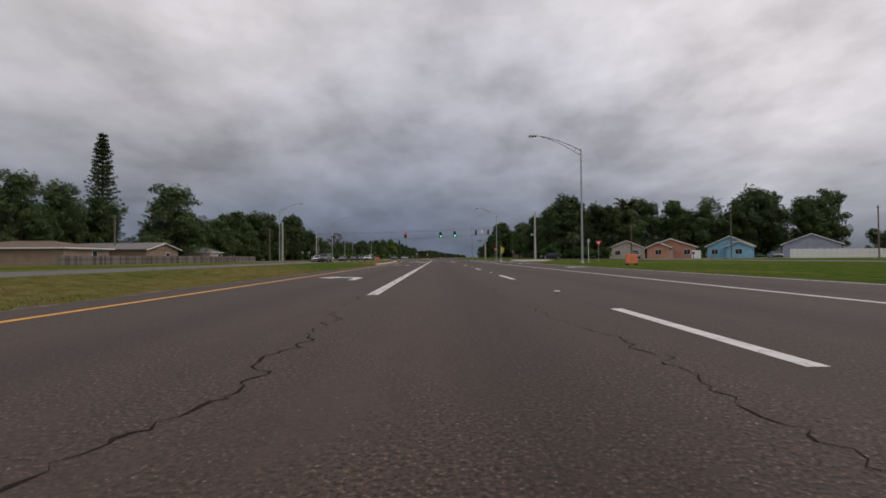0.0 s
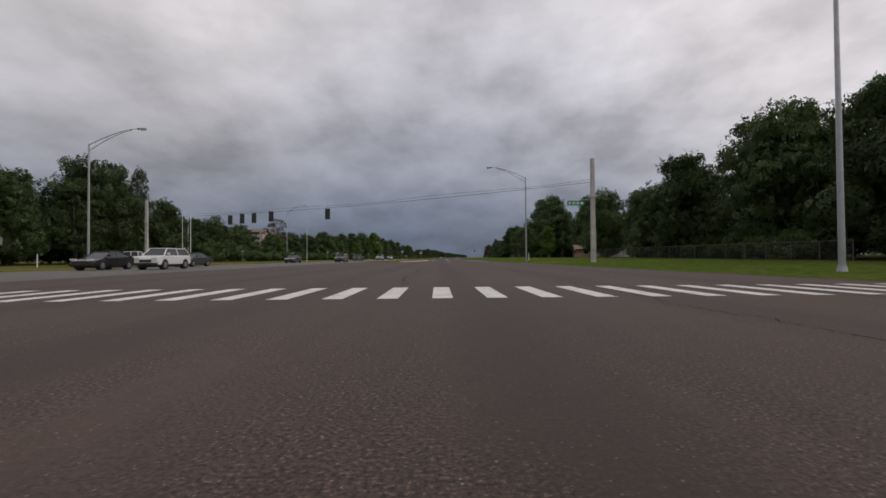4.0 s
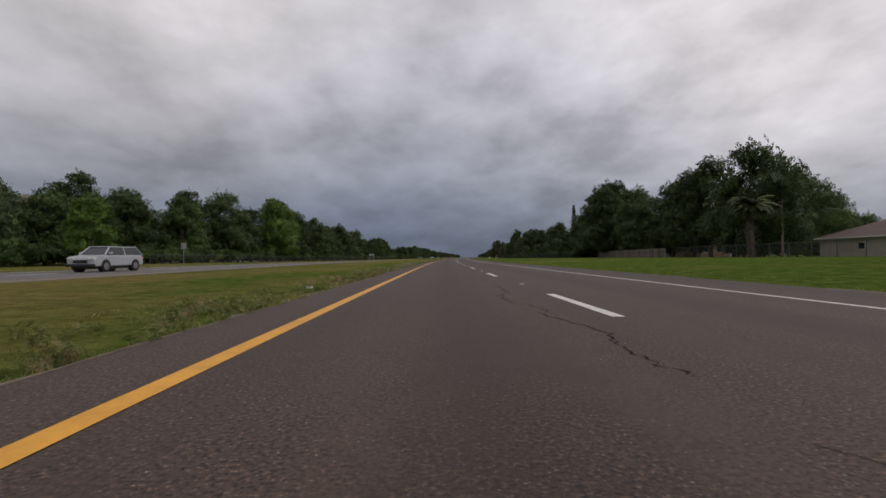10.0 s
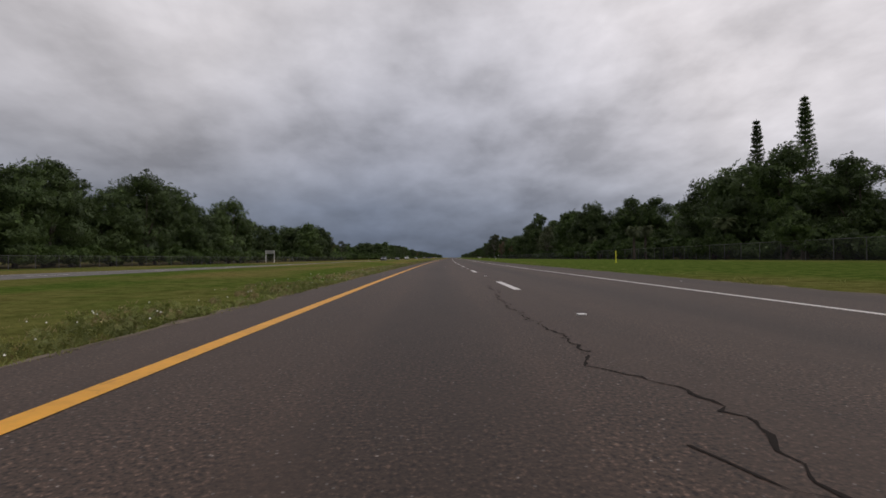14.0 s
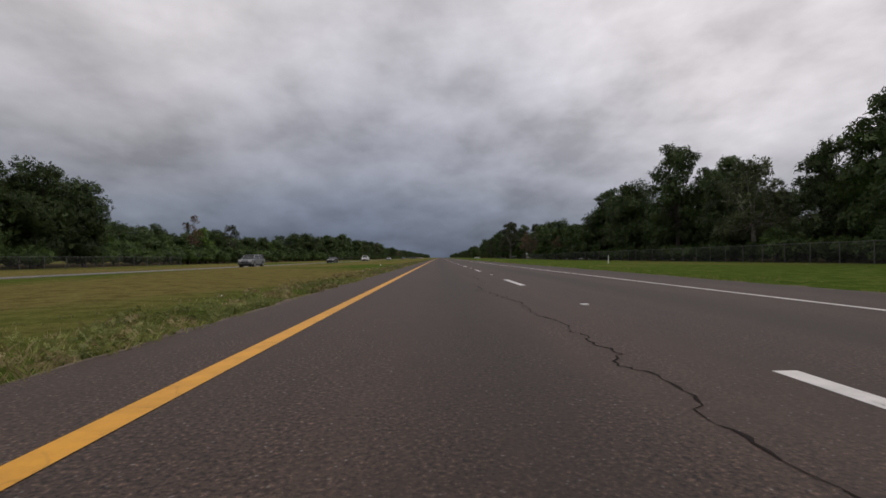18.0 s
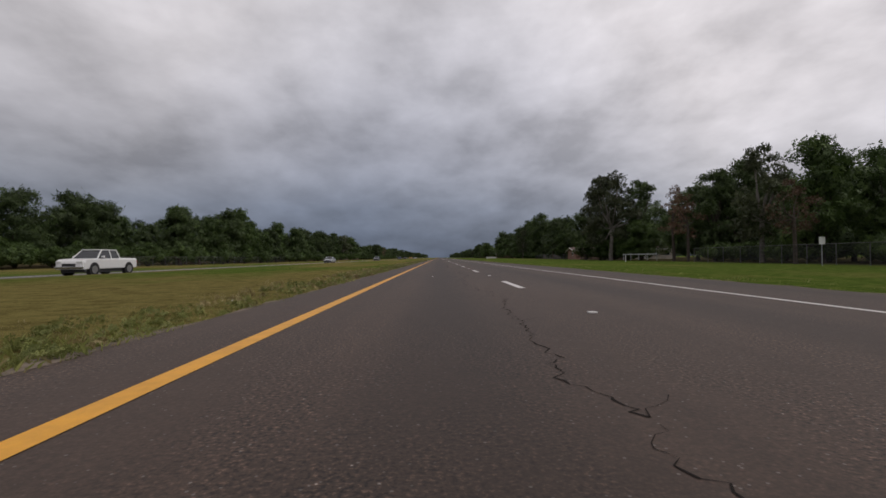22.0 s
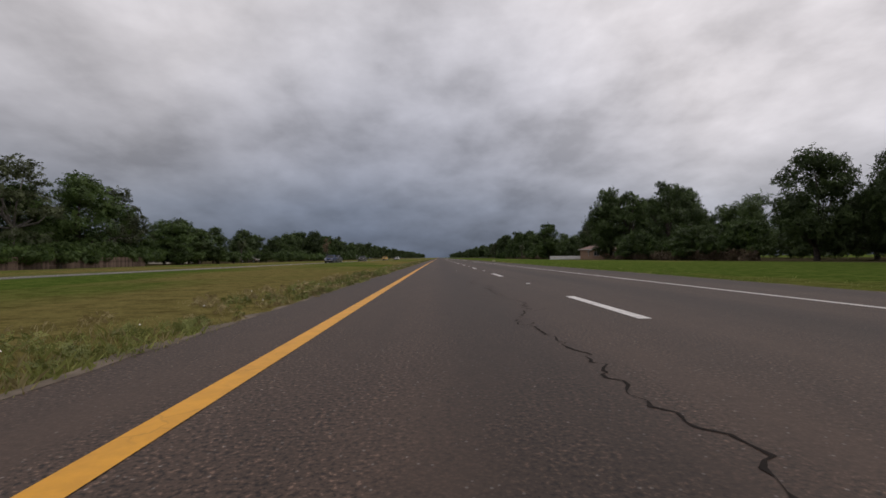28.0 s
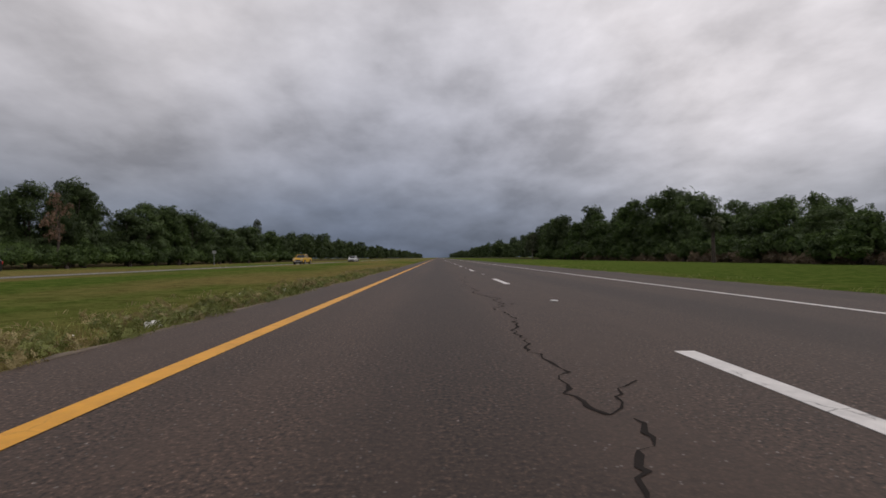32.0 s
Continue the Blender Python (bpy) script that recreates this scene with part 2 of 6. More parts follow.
def road_paint(name, col, worn):
    """Thermoplastic paint, worn through to the asphalt along cracks."""
    m, N, L, b = material(name, 0.55)
    f = mnoise(N, L, 5, 6.0, 0.7)
    g = mnoise(N, L, 1.3, 4.0, 0.6)
    c = mramp(N, L, f, (0.27 - 0.08 * (1 - worn), (0.10, 0.09, 0.085)), (0.36 - 0.08 * (1 - worn), tuple(k * 0.8 for k in col)), (0.6, col))
    c = mmix(N, L, "MULTIPLY", 0.5, c, mramp(N, L, g, (0.3, 0.72), (0.6, 1.0)))
    v = N.new("ShaderNodeTexVoronoi")
    v.feature = "DISTANCE_TO_EDGE"
    v.inputs["Scale"].default_value = 3.2
    wob = N.new("ShaderNodeTexNoise")
    wob.inputs["Scale"].default_value = 9.0
    tcn = N.new("ShaderNodeTexCoord")
    L.new(tcn.outputs["Object"], wob.inputs["Vector"])
    L.new(mmix(N, L, "MIX", 0.10, tcn.outputs["Object"], wob.outputs["Color"]), v.inputs["Vector"])
    gate = mramp(N, L, g, (0.40, 1.0), (0.52, 0.0))
    seam = mmix(N, L, "MIX", gate, (1.0, 1.0, 1.0), mramp(N, L, v.outputs["Distance"], (0.006, 1.0 - 0.72 * worn), (0.022, 1.0)))
    c = mmix(N, L, "MULTIPLY", 1.0, c, seam)
    L.new(c, b.inputs["Base Color"])
    mbump(N, L, b, f, 0.3, 0.004)
    return m


WHITE_PAINT = road_paint("white_road_paint", (0.72, 0.69, 0.66), 1.0)
YELLOW_PAINT = road_paint("yellow_road_paint", (0.75, 0.35, 0.016), 0.25)
# near-black colour that stands for the shade inside the cracks
CRACK = plain("crack_shade", (0.024, 0.020, 0.018), 0.95)
CONCRETE = plain("concrete", (0.42, 0.39, 0.35), 0.9, vary=0.25, scale=1.8, bump=0.3)


def leaves(name, dark, light, cut=0.0):
    """Leaf colours that vary by clump and by tree; cut: leaves per metre into which a clump breaks up."""
    m, N, L, b = material(name, 0.6)
    geo = N.new("ShaderNodeNewGeometry")
    info = N.new("ShaderNodeObjectInfo")
    c = mramp(N, L, geo.outputs["Random Per Island"], (0.0, dark), (0.7, tuple((p + q) / 2 for p, q in zip(dark, light))), (1.0, light))
    h = N.new("ShaderNodeHueSaturation")
    mr = N.new("ShaderNodeMapRange")
    mr.inputs[3].default_value, mr.inputs[4].default_value = 0.72, 1.28
    L.new(info.outputs["Random"], mr.inputs[0])
    L.new(mr.outputs[0], h.inputs["Value"])
    L.new(c, h.inputs["Color"])
    f = mnoise(N, L, 0.45, 3.0)
    c = mmix(N, L, "MULTIPLY", 0.8, h.outputs[0], mramp(N, L, f, (0.35, 0.62), (0.65, 1.2)))
    L.new(c, b.inputs["Base Color"])
    b.inputs["Specular IOR Level"].default_value = 0.25
    t = N.new("ShaderNodeBsdfTranslucent")
    L.new(c, t.inputs[0])
    mx = N.new("ShaderNodeMixShader")
    mx.inputs[0].default_value = 0.28
    L.new(b.outputs[0], mx.inputs[1])
    L.new(t.outputs[0], mx.inputs[2])
    out = mx.outputs[0]
    if cut:
        vo = N.new("ShaderNodeTexVoronoi")
        vo.inputs["Scale"].default_value = cut
        L.new(N.new("ShaderNodeTexCoord").outputs["Object"], vo.inputs["Vector"])
        gap = N.new("ShaderNodeMath")
        gap.operation, gap.inputs[1].default_value = "GREATER_THAN", 0.52
        L.new(vo.outputs["Distance"], gap.inputs[0])
        lay = N.new("ShaderNodeMixShader")
        L.new(gap.outputs[0], lay.inputs[0])
        L.new(out, lay.inputs[1])
        L.new(N.new("ShaderNodeBsdfTransparent").outputs[0], lay.inputs[2])
        out = lay.outputs[0]
    L.new(out, N["Material Output"].inputs[0])
    return m


OAK = leaves("oak_leaves", (0.040, 0.062, 0.021), (0.096, 0.138, 0.045), 5.6)
MID = leaves("broad_leaves", (0.038, 0.064, 0.018), (0.100, 0.150, 0.040), 5.6)
BRIGHT = leaves("fresh_leaves", (0.060, 0.11, 0.018), (0.155, 0.235, 0.04), 5.6)
OLIVE = leaves("willowy_leaves", (0.045, 0.055, 0.025), (0.11, 0.125, 0.062), 5.6)
BROWN = leaves("dry_leaves", (0.11, 0.065, 0.040), (0.20, 0.13, 0.085), 5.6)
PALM = leaves("palm_fronds", (0.040, 0.055, 0.020), (0.11, 0.13, 0.055))
BARK = plain("bark", (0.085, 0.07, 0.06), 0.95, vary=0.4, scale=4, bump=0.6)
PALE_BARK = plain("pale_bark", (0.20, 0.18, 0.16), 0.95, vary=0.35, scale=4, bump=0.5)


# ---------- mesh helpers ----------
def mesh_of(name, verts, faces, mat, smooth=False):
    me = bpy.data.meshes.new(name)
    me.from_pydata([tuple(v) for v in verts], [], faces)
    for mt in (mat if isinstance(mat, (list, tuple)) else [mat]):
        me.materials.append(mt)
    if smooth:
        me.polygons.foreach_set("use_smooth", [True] * len(me.polygons))
    me.update()
    return me


def part(name, bm, mat, parent=None, label=""):
    me = bpy.data.meshes.new(name)
    bm.to_mesh(me)
    bm.free()
    me.materials.append(mat)
    ob = new(name, me)
    ob.parent = parent
    return tagged(ob, label)


def thing(name, m, label, category, group="", kind=""):
    ob = new(name)
    ob.empty_display_size = 0.2
    ob.matrix_world = m
    return tagged(ob, label, category, group, kind)


def box(bm, x, y, z, w, d, h, bevel=0.0):
    """A box on its base: centre x, y, base z, width, depth, height."""
    r = bmesh.ops.create_cube(bm, size=1)
    bmesh.ops.transform(bm, matrix=Matrix.Translation((x, y, z + h / 2)) @ Matrix.Diagonal((w, d, h, 1)), verts=r["verts"])
    if bevel:
        es = list({e for v in r["verts"] for e in v.link_edges})
        bmesh.ops.bevel(bm, geom=es, offset=bevel, segments=2, affect="EDGES", profile=0.6)
    return bm


def tube(bm, a, b, ra, rb=None, n=10):
    """A round bar from a to b."""
    a, b = Vector(a), Vector(b)
    r = bmesh.ops.create_cone(bm, cap_ends=True, segments=n, radius1=ra, radius2=ra if rb is None else rb, depth=(b - a).length)
    q = (b - a).to_track_quat("Z", "Y").to_matrix().to_4x4()
    bmesh.ops.transform(bm, matrix=Matrix.Translation((a + b) / 2) @ q, verts=r["verts"])
    return bm


def B():
    return bmesh.new()


def thicken(bm, t):
    bm.normal_update()
    bmesh.ops.solidify(bm, geom=bm.faces[:], thickness=t)


def strip(name, u0, u1, s0, s1, mat, z=0.0, step=6.0, parent=None, thick=0.0):
    """A band of the road surface between two edges; u0 and u1 may be functions of s."""
    f0 = u0 if callable(u0) else (lambda s: u0)
    f1 = u1 if callable(u1) else (lambda s: u1)
    n = max(1, round((s1 - s0) / step))
    verts, faces, uvs = [], [], []
    for i in range(n + 1):
        s = s0 + (s1 - s0) * i / n
        for u in (f0(s), f1(s)):
            verts.append(at(s, u, z(s) if callable(z) else z))
            uvs.append((u, s))
    for i in range(n):
        faces.append((2 * i, 2 * i + 1, 2 * i + 3, 2 * i + 2))
    if thick:
        k = len(verts)
        verts += [v - Vector((0, 0, thick)) for v in verts]
        uvs += uvs
        for i in range(n):
            a, c = 2 * i, 2 * i + 2
            faces += [(a, c, c + k, a + k), (a + 1, a + 1 + k, c + 1 + k, c + 1)]
        faces += [(0, k, k + 1, 1), (2 * n, 2 * n + 1, 2 * n + 1 + k, 2 * n + k)]
    me = mesh_of(name, verts, faces, mat)
    layer = me.uv_layers.new(name="UVMap")
    for lp in me.loops:
        layer.data[lp.index].uv = uvs[lp.vertex_index]
    ob = new(name, me)
    ob.parent = parent
    return ob


# ---------- ground, roads ----------
def lerp(s, *pts):
    for (a, p), (b, q) in zip(pts, pts[1:]):
        if s <= b:
            k = min(max((s - a) / (b - a), 0), 1)
            return p + (q - p) * k
    return pts[-1][1]


def left_edge(s):   # the asphalt's left edge beside the median
    return lerp(s, (-120, -8.5), (60, -9.0), (88, -10.2), (97, -11.4), (103, -13.2), (105, -18), (186, -18), (188.5, -8.8), (193, -6.8), (196, -6.0), (206, -4.5), (230, -4.8), (3400, -4.8))


def right_edge(s):
    return lerp(s, (-120, 8.7), (54, 8.7), (57, 13), (60, 22), (64, 32), (98, 32), (104, 18), (120, 13), (190, 12), (200, 9.0), (250, 6.2), (3400, 6.2))


def opp_near(s):    # the other carriageway's edge towards the median
    return lerp(s, (-120, -19.5), (60, -19.5), (90, -17), (190, -15.5), (280, -16.5), (400, -21.5), (3400, -21.5))


def opp_far(s):
    return lerp(s, (-120, -31), (90, -31), (190, -30), (290, -30), (400, -31.5), (3400, -31.5))


def opp_z(s):       # the other carriageway lies lower past the bend
    return lerp(s, (340, 0.0), (480, -0.34), (3400, -0.34))


GU = [-1600, -500, -200, -90, -60, -45, -36, -33, -31, -27, -23, -20, -17, -13.5, -10, -7, -5, -3, 0, 3, 6, 8, 12, 18, 26, 34, 45, 60, 90, 200, 500, 1600]


def ground_z(s, u):
    z = -0.045
    if u > 7:
        z += lerp(s, (112, 0.12), (190, 0.50), (360, 0.50), (430, 0.30), (520, 0.08), (640, -0.10), (760, 0.02), (830, 0.18), (900, 0.06), (960, -0.06)) * min(1, (u - 7) / 9)
    if u < -33:
        z += 0.15 * min(1, (-33 - u) / 6) + opp_z(s)
    if -26 < u < -5:      # the median is crowned
        if s < 150:
            k = lerp(u, (-20, 0.1), (-17, 0.7), (-13.5, 1.0), (-10.5, 0.05), (-10, 0.0))
        else:
            k = lerp(u, (-23, 0.0), (-20, 0.25), (-17, 0.8), (-13.5, 1.0), (-10, 0.85), (-7, 0.35), (-5, 0.0))
        z += k * lerp(s, (-120, 0.30), (60, 0.36), (92, 0.34), (100, 0.22), (104, 0.0), (188, 0.0), (196, 0.10), (240, 0.05), (330, 0.05), (3400, 0.05))
    if -33 <= u <= -20:
        z -= 0.07 - (opp_z(s) if u < -21 else -0.3 * opp_z(s))
    return z


gs = [S0 + 2] + [float(k) for k in range(-110, 1000, 5)] + [1000 + 40 * k for k in range(1, 59)]
gv, gf, guv = [], [], []
for s in gs:
    for u in GU:
        gv.append(at(s, u, ground_z(s, u)))
        guv.append((u, s))
W = len(GU)
for i in range(len(gs) - 1):
    for j in range(W - 1):
        gf.append((i * W + j, i * W + j + 1, (i + 1) * W + j + 1, (i + 1) * W + j))
gme = mesh_of("ground", gv, gf, GRASS, True)
gl = gme.uv_layers.new(name="UVMap")
for lp in gme.loops:
    gl.data[lp.index].uv = guv[lp.vertex_index]
ground = tagged(new("ground", gme), "mown green and straw-coloured roadside grass", "ground", kind="structure")

road = tagged(strip("road", left_edge, right_edge, S0 + 3, 3000, ASPHALT, 0.0, 4.0, thick=0.08), "worn brown-grey asphalt carriageway with cracks", "road", kind="structure")
opposite = tagged(strip("road_opposite", opp_far, opp_near, S0 + 3, 3000, ASPHALT_OLD, lambda s: opp_z(s) - 0.004, 6.0, thick=0.12), "pale worn asphalt of the opposite carriageway", "road", kind="structure")


def marking(name, u0, u1, s0, s1, mat, z=0.004, step=4.0, label="", parent=None):
    return tagged(strip(name, u0, u1, s0, s1, mat, z, step, parent=parent or road), label)


# solid lines
marking("edge_line", lambda s: left_edge(s) + 1.0, lambda s: left_edge(s) + 1.16, S0 + 3, 99, YELLOW_PAINT, label="yellow painted edge line")
def yellow(s):
    return lerp(s, (203, -3.79), (230, -3.80), (250, -3.86), (275, -3.84), (290, -3.79), (330, -3.80), (365, -3.72), (420, -3.72), (480, -3.69), (3000, -3.69))


marking("edge_line", lambda s: yellow(s) - 0.085, lambda s: yellow(s) + 0.085, 203, 3000, YELLOW_PAINT, label="yellow painted edge line with worn spots")
def white(s):
    return lerp(s, (232, 3.83), (330, 3.78), (380, 3.66), (3000, 3.63))


marking("edge_line", lambda s: white(s) - 0.06, lambda s: white(s) + 0.06, 232, 3000, WHITE_PAINT, label="white painted edge line")
marking("edge_line", lambda s: lerp(s, (188, 6.2), (245, 4.6)), lambda s: lerp(s, (188, 6.35), (245, 4.75)), 188, 240, WHITE_PAINT)
marking("edge_line", 4.15, 4.31, S0 + 3, 97, WHITE_PAINT)
marking("edge_line", 8.15, 8.27, S0 + 3, 56, WHITE_PAINT)
marking("turn_lane_line", -3.93, -3.70, 9.3, 103, WHITE_PAINT, label="thick white line, cracked and worn")
marking("turn_lane_line", lambda s: lerp(s, (60, -4.10), (96, -6.85), (105, -7.6)), lambda s: lerp(s, (60, -3.95), (96, -6.68), (105, -7.42)), 60, 104.8, WHITE_PAINT, 0.007)
marking("lane_line", -0.08, 0.08, 65.5, 95.7, WHITE_PAINT)
marking("stop_line", -3.70, 7.6, 95.75, 96.4, WHITE_PAINT, 0.006, step=0.3)
marking("stop_line", -10.3, -6.95, 97.3, 98.0, WHITE_PAINT, 0.006, step=0.3)
# dashes, one mesh for all, and the reflectors between them
def dash_mesh(back):
    """A painted dash of 0.16 m width, its far end 1.525 m before the origin, its near end some metres behind."""
    top = [(x, y) for x, y in ((-0.08, -back), (0.08, -back), (0.08, 1.525), (-0.08, 1.525))]
    return mesh_of("lane_dash", [(x, y, 0.004) for x, y in top] + [(x, y, 0.001) for x, y in top],
                   [(0, 1, 2, 3), (0, 4, 5, 1), (1, 5, 6, 2), (2, 6, 7, 3), (3, 7, 4, 0)], WHITE_PAINT)


dash_me, dash_long = dash_mesh(1.6), dash_mesh(1.95)
stud_bm = box(B(), 0, 0, 0.002, 0.11, 0.10, 0.018, 0.006)
stud_me = bpy.data.meshes.new("road_stud")
stud_bm.to_mesh(stud_me)
stud_bm.free()
stud_me.materials.append(plain("reflector_white", (0.75, 0.73, 0.70), 0.3))


def along(name, me, s, u):
    ob = new(name, me)
    ob.parent = road
    ob.matrix_basis = spot(s, u)
    return ob


ends = [6.51 + 12.19 * k for k in range(-9, 4)] + [196.6 + 12.19 * k for k in range(0, 112)]
for e in ends:
    along("lane_dash", dash_long if e < 420 else dash_me, e - 1.525, 0)
    if e < 1100:
        along("road_stud", stud_me, e + (3.3 if e < 350 else 4.1), 0.02)

# ---------- more of the road: nose kerbs, crossing, arrows, cracks ----------
def skew(name, pts, mat, z=0.004):
    """A painted patch from its corners (s, u)."""
    me = mesh_of(name, [at(s, u, z) for s, u in pts], [tuple(range(len(pts)))], mat)
    ob = new(name, me)
    ob.parent = road
    return ob


for sc in (71.5, 76.0, 80.8, 85.6, 90.4, 95.1, 99.8):   # chevrons between the two lines
    w = lerp(sc, (60, 0.1), (96, 2.75), (105, 3.5))
    skew("chevron", [(sc, -3.93), (sc + 0.42, -3.93), (sc - 0.35, -3.93 - w * 0.42), (sc + 1.25, -3.93 - w), (sc + 0.75, -3.93 - w), (sc - 0.75, -3.93 - w * 0.42)], WHITE_PAINT, 0.005)
for k in range(-26, 20):
    u = -2.38 + k * 1.0
    skew("crossing_bar", [(114.2, u - 0.19), (114.2, u + 0.19), (117.3, u + 0.19), (117.3, u - 0.19)], WHITE_PAINT, 0.005)


def arrow(s, u, way):
    pts = [(0, -0.10), (0, 0.16), (1.3, 0.16), (1.75, 0.36), (1.95, 1.0), (1.45, 1.0), (2.25, 1.75), (3.1, 1.0), (2.5, 1.0), (2.35, 0.25), (1.85, -0.10)]
    pts = [(s + a, u - b * way) for a, b in pts]
    skew("turn_arrow", pts if way > 0 else pts[::-1], WHITE_PAINT, 0.005)


for s in (15.6, 44.2, 69.2):
    arrow(s, -5.4, 1)
for s in (30.5, 50.0):
    arrow(s, 6.5, -1)
for i in range(6):   # hatching between the edge line and the slip lane
    sc, far = 69.6 + 4.5 * i, 7.5 + 0.12 * i
    skew("hatching", [(sc, 4.3), (sc + 0.55, 4.3), (sc - 2.1, far), (sc - 2.65, far)], WHITE_PAINT, 0.005)


def painted_path(name, pts, wide, z=0.0065):
    """A painted line of even width through points (s, u)."""
    vs, n = [], len(pts)
    for i, (s, u) in enumerate(pts):
        (a, b), (c, d) = pts[max(0, i - 1)], pts[min(n - 1, i + 1)]
        k = math.hypot(c - a, d - b)
        ds, du = (d - b) / k * wide / 2, (c - a) / k * wide / 2
        vs += [at(s - ds, u + du, z), at(s + ds, u - du, z)]
    me = mesh_of(name, vs, [(2 * i, 2 * i + 1, 2 * i + 3, 2 * i + 2) for i in range(n - 1)], WHITE_PAINT)
    ob = new(name, me)
    ob.parent = road


painted_path("gore_line", [(65.2, 4.3), (62.8, 4.9), (61.9, 5.8), (62.2, 7.0), (63.6, 7.9), (66, 8.1), (80, 8.5), (96, 9.2)], 0.22)
painted_path("gore_line", [(62.0, 8.8), (64, 9.6), (68, 10.2), (72, 10.4)], 0.15)
painted_path("slip_lane_line", [(70, 22.5), (82, 20.6), (92, 21.5), (97, 24.5)], 0.14)
for i in range(6):   # dotted line where the side lane ends
    marking("dotted_line", 4.3, 4.45, 186 + 8 * i, 189 + 8 * i, WHITE_PAINT)
for s0 in (224, 232, 240, 248, 256, 264):   # cross-hatching on the other carriageway
    skew("hatching", [(s0, -21.5), (s0 + 0.9, -21.5), (s0 + 7.9, -16.9), (s0 + 7, -16.9)], WHITE_PAINT, 0.006)
marking("edge_line", lambda s: opp_near(s) - 1.0, lambda s: opp_near(s) - 0.85, 200, 3000, YELLOW_PAINT, lambda s: opp_z(s) + 0.004, parent=opposite)
marking("edge_line", lambda s: opp_far(s) + 1.6, lambda s: opp_far(s) + 1.75, 200, 3000, WHITE_PAINT, lambda s: opp_z(s) + 0.004, parent=opposite)
for k in range(0, 80):
    m = along("lane_dash", dash_me, 212 + 12.19 * k, (opp_near(212 + 12.19 * k) + opp_far(212 + 12.19 * k)) / 2)
    m.parent = opposite
    m.location.z += opp_z(212 + 12.19 * k)

# the crossing street and the street in front of the houses
for side, us in (("east", (13, 24, 34, 140)), ("west", (-31, -45, -60, -150))):
    vs = [at(99, u, ground_z(105, u) + 0.055) for u in us] + [at(114, u, ground_z(105, u) + 0.055) for u in us[::-1]]
    cross_me = mesh_of("road_crossing", vs, [(0, 1, 6, 7), (1, 2, 5, 6), (2, 3, 4, 5)], ASPHALT_OLD)
    cl = cross_me.uv_layers.new(name="UVMap")
    for lp in cross_me.loops:
        p = cross_me.vertices[lp.vertex_index].co
        cl.data[lp.index].uv = (p.y, p.x)
    tagged(new("road_crossing_" + side, cross_me), "grey asphalt side street meeting the highway", "road", kind="structure")
tagged(strip("road_frontage", 34, 40, S0 + 5, 97, ASPHALT_OLD, 0.10, thick=0.1), "narrow grey street in front of houses", "road", kind="structure")

# the low island between the slip lane and the through lanes
isle = B()
ring = [isle.verts.new(at(s, u, 0.14)) for s, u in ((71, 11.0), (80, 10.4), (95, 12.6), (96.5, 14.5), (95, 19.8), (84, 18.2), (74, 14.0))]
foot = [isle.verts.new(at(s, u, -0.03)) for s, u in ((70.9, 10.9), (80, 10.25), (95.1, 12.45), (96.7, 14.5), (95.1, 20), (84, 18.4), (73.9, 14.15))]
isle.faces.new(ring)
for i in range(7):
    isle.faces.new((ring[i], foot[i], foot[(i + 1) % 7], ring[(i + 1) % 7]))
bmesh.ops.recalc_face_normals(isle, faces=isle.faces)
tagged(part("traffic_island", isle, CONCRETE), "low pale concrete island beside the slip lane", "traffic island", kind="structure")


def kerb(s0, s1, edge, side=-1, wide=0.45, high=0.15):
    """Concrete kerb segments of three metres along an edge of the asphalt."""
    n = max(1, round((s1 - s0) / 3))
    for i in range(n):
        a, b = s0 + (s1 - s0) * i / n + 0.01, s0 + (s1 - s0) * (i + 1) / n - 0.01
        bm = B()
        prof = [(-0.05, -0.05), (-0.05, high * 0.45), (0.06 * side, high * 0.9), (0.12 * side, high), (wide * side, high), (wide * side, -0.05)]
        rows = [[bm.verts.new(at(s, edge(s) + du, z)) for du, z in prof] for s in (a, b)]
        for j in range(len(prof) - 1):
            bm.faces.new((rows[0][j], rows[0][j + 1], rows[1][j + 1], rows[1][j]))
        bm.faces.new(rows[0][::-1])
        bm.faces.new(rows[1])
        bmesh.ops.recalc_face_normals(bm, faces=bm.faces)
        part("kerb_stone", bm, KERB, kerb_base)


KERB = plain("kerb_concrete", (0.58, 0.53, 0.45), 0.95, vary=0.35, scale=1.8, bump=0.4)
kerb_base = thing("kerb", Matrix(), "weathered pale concrete kerb round the grass median", "kerb", kind="structure")
tagged(strip("pavement", 41, 84, 95.2, 97.6, CONCRETE, ground_z(96, 50) + 0.05, thick=0.1), "pale concrete pavement before the bungalows", "pavement", kind="structure")
kerb(50, 103, left_edge, wide=0.28, high=0.13)
kerb(188.5, 216, left_edge)


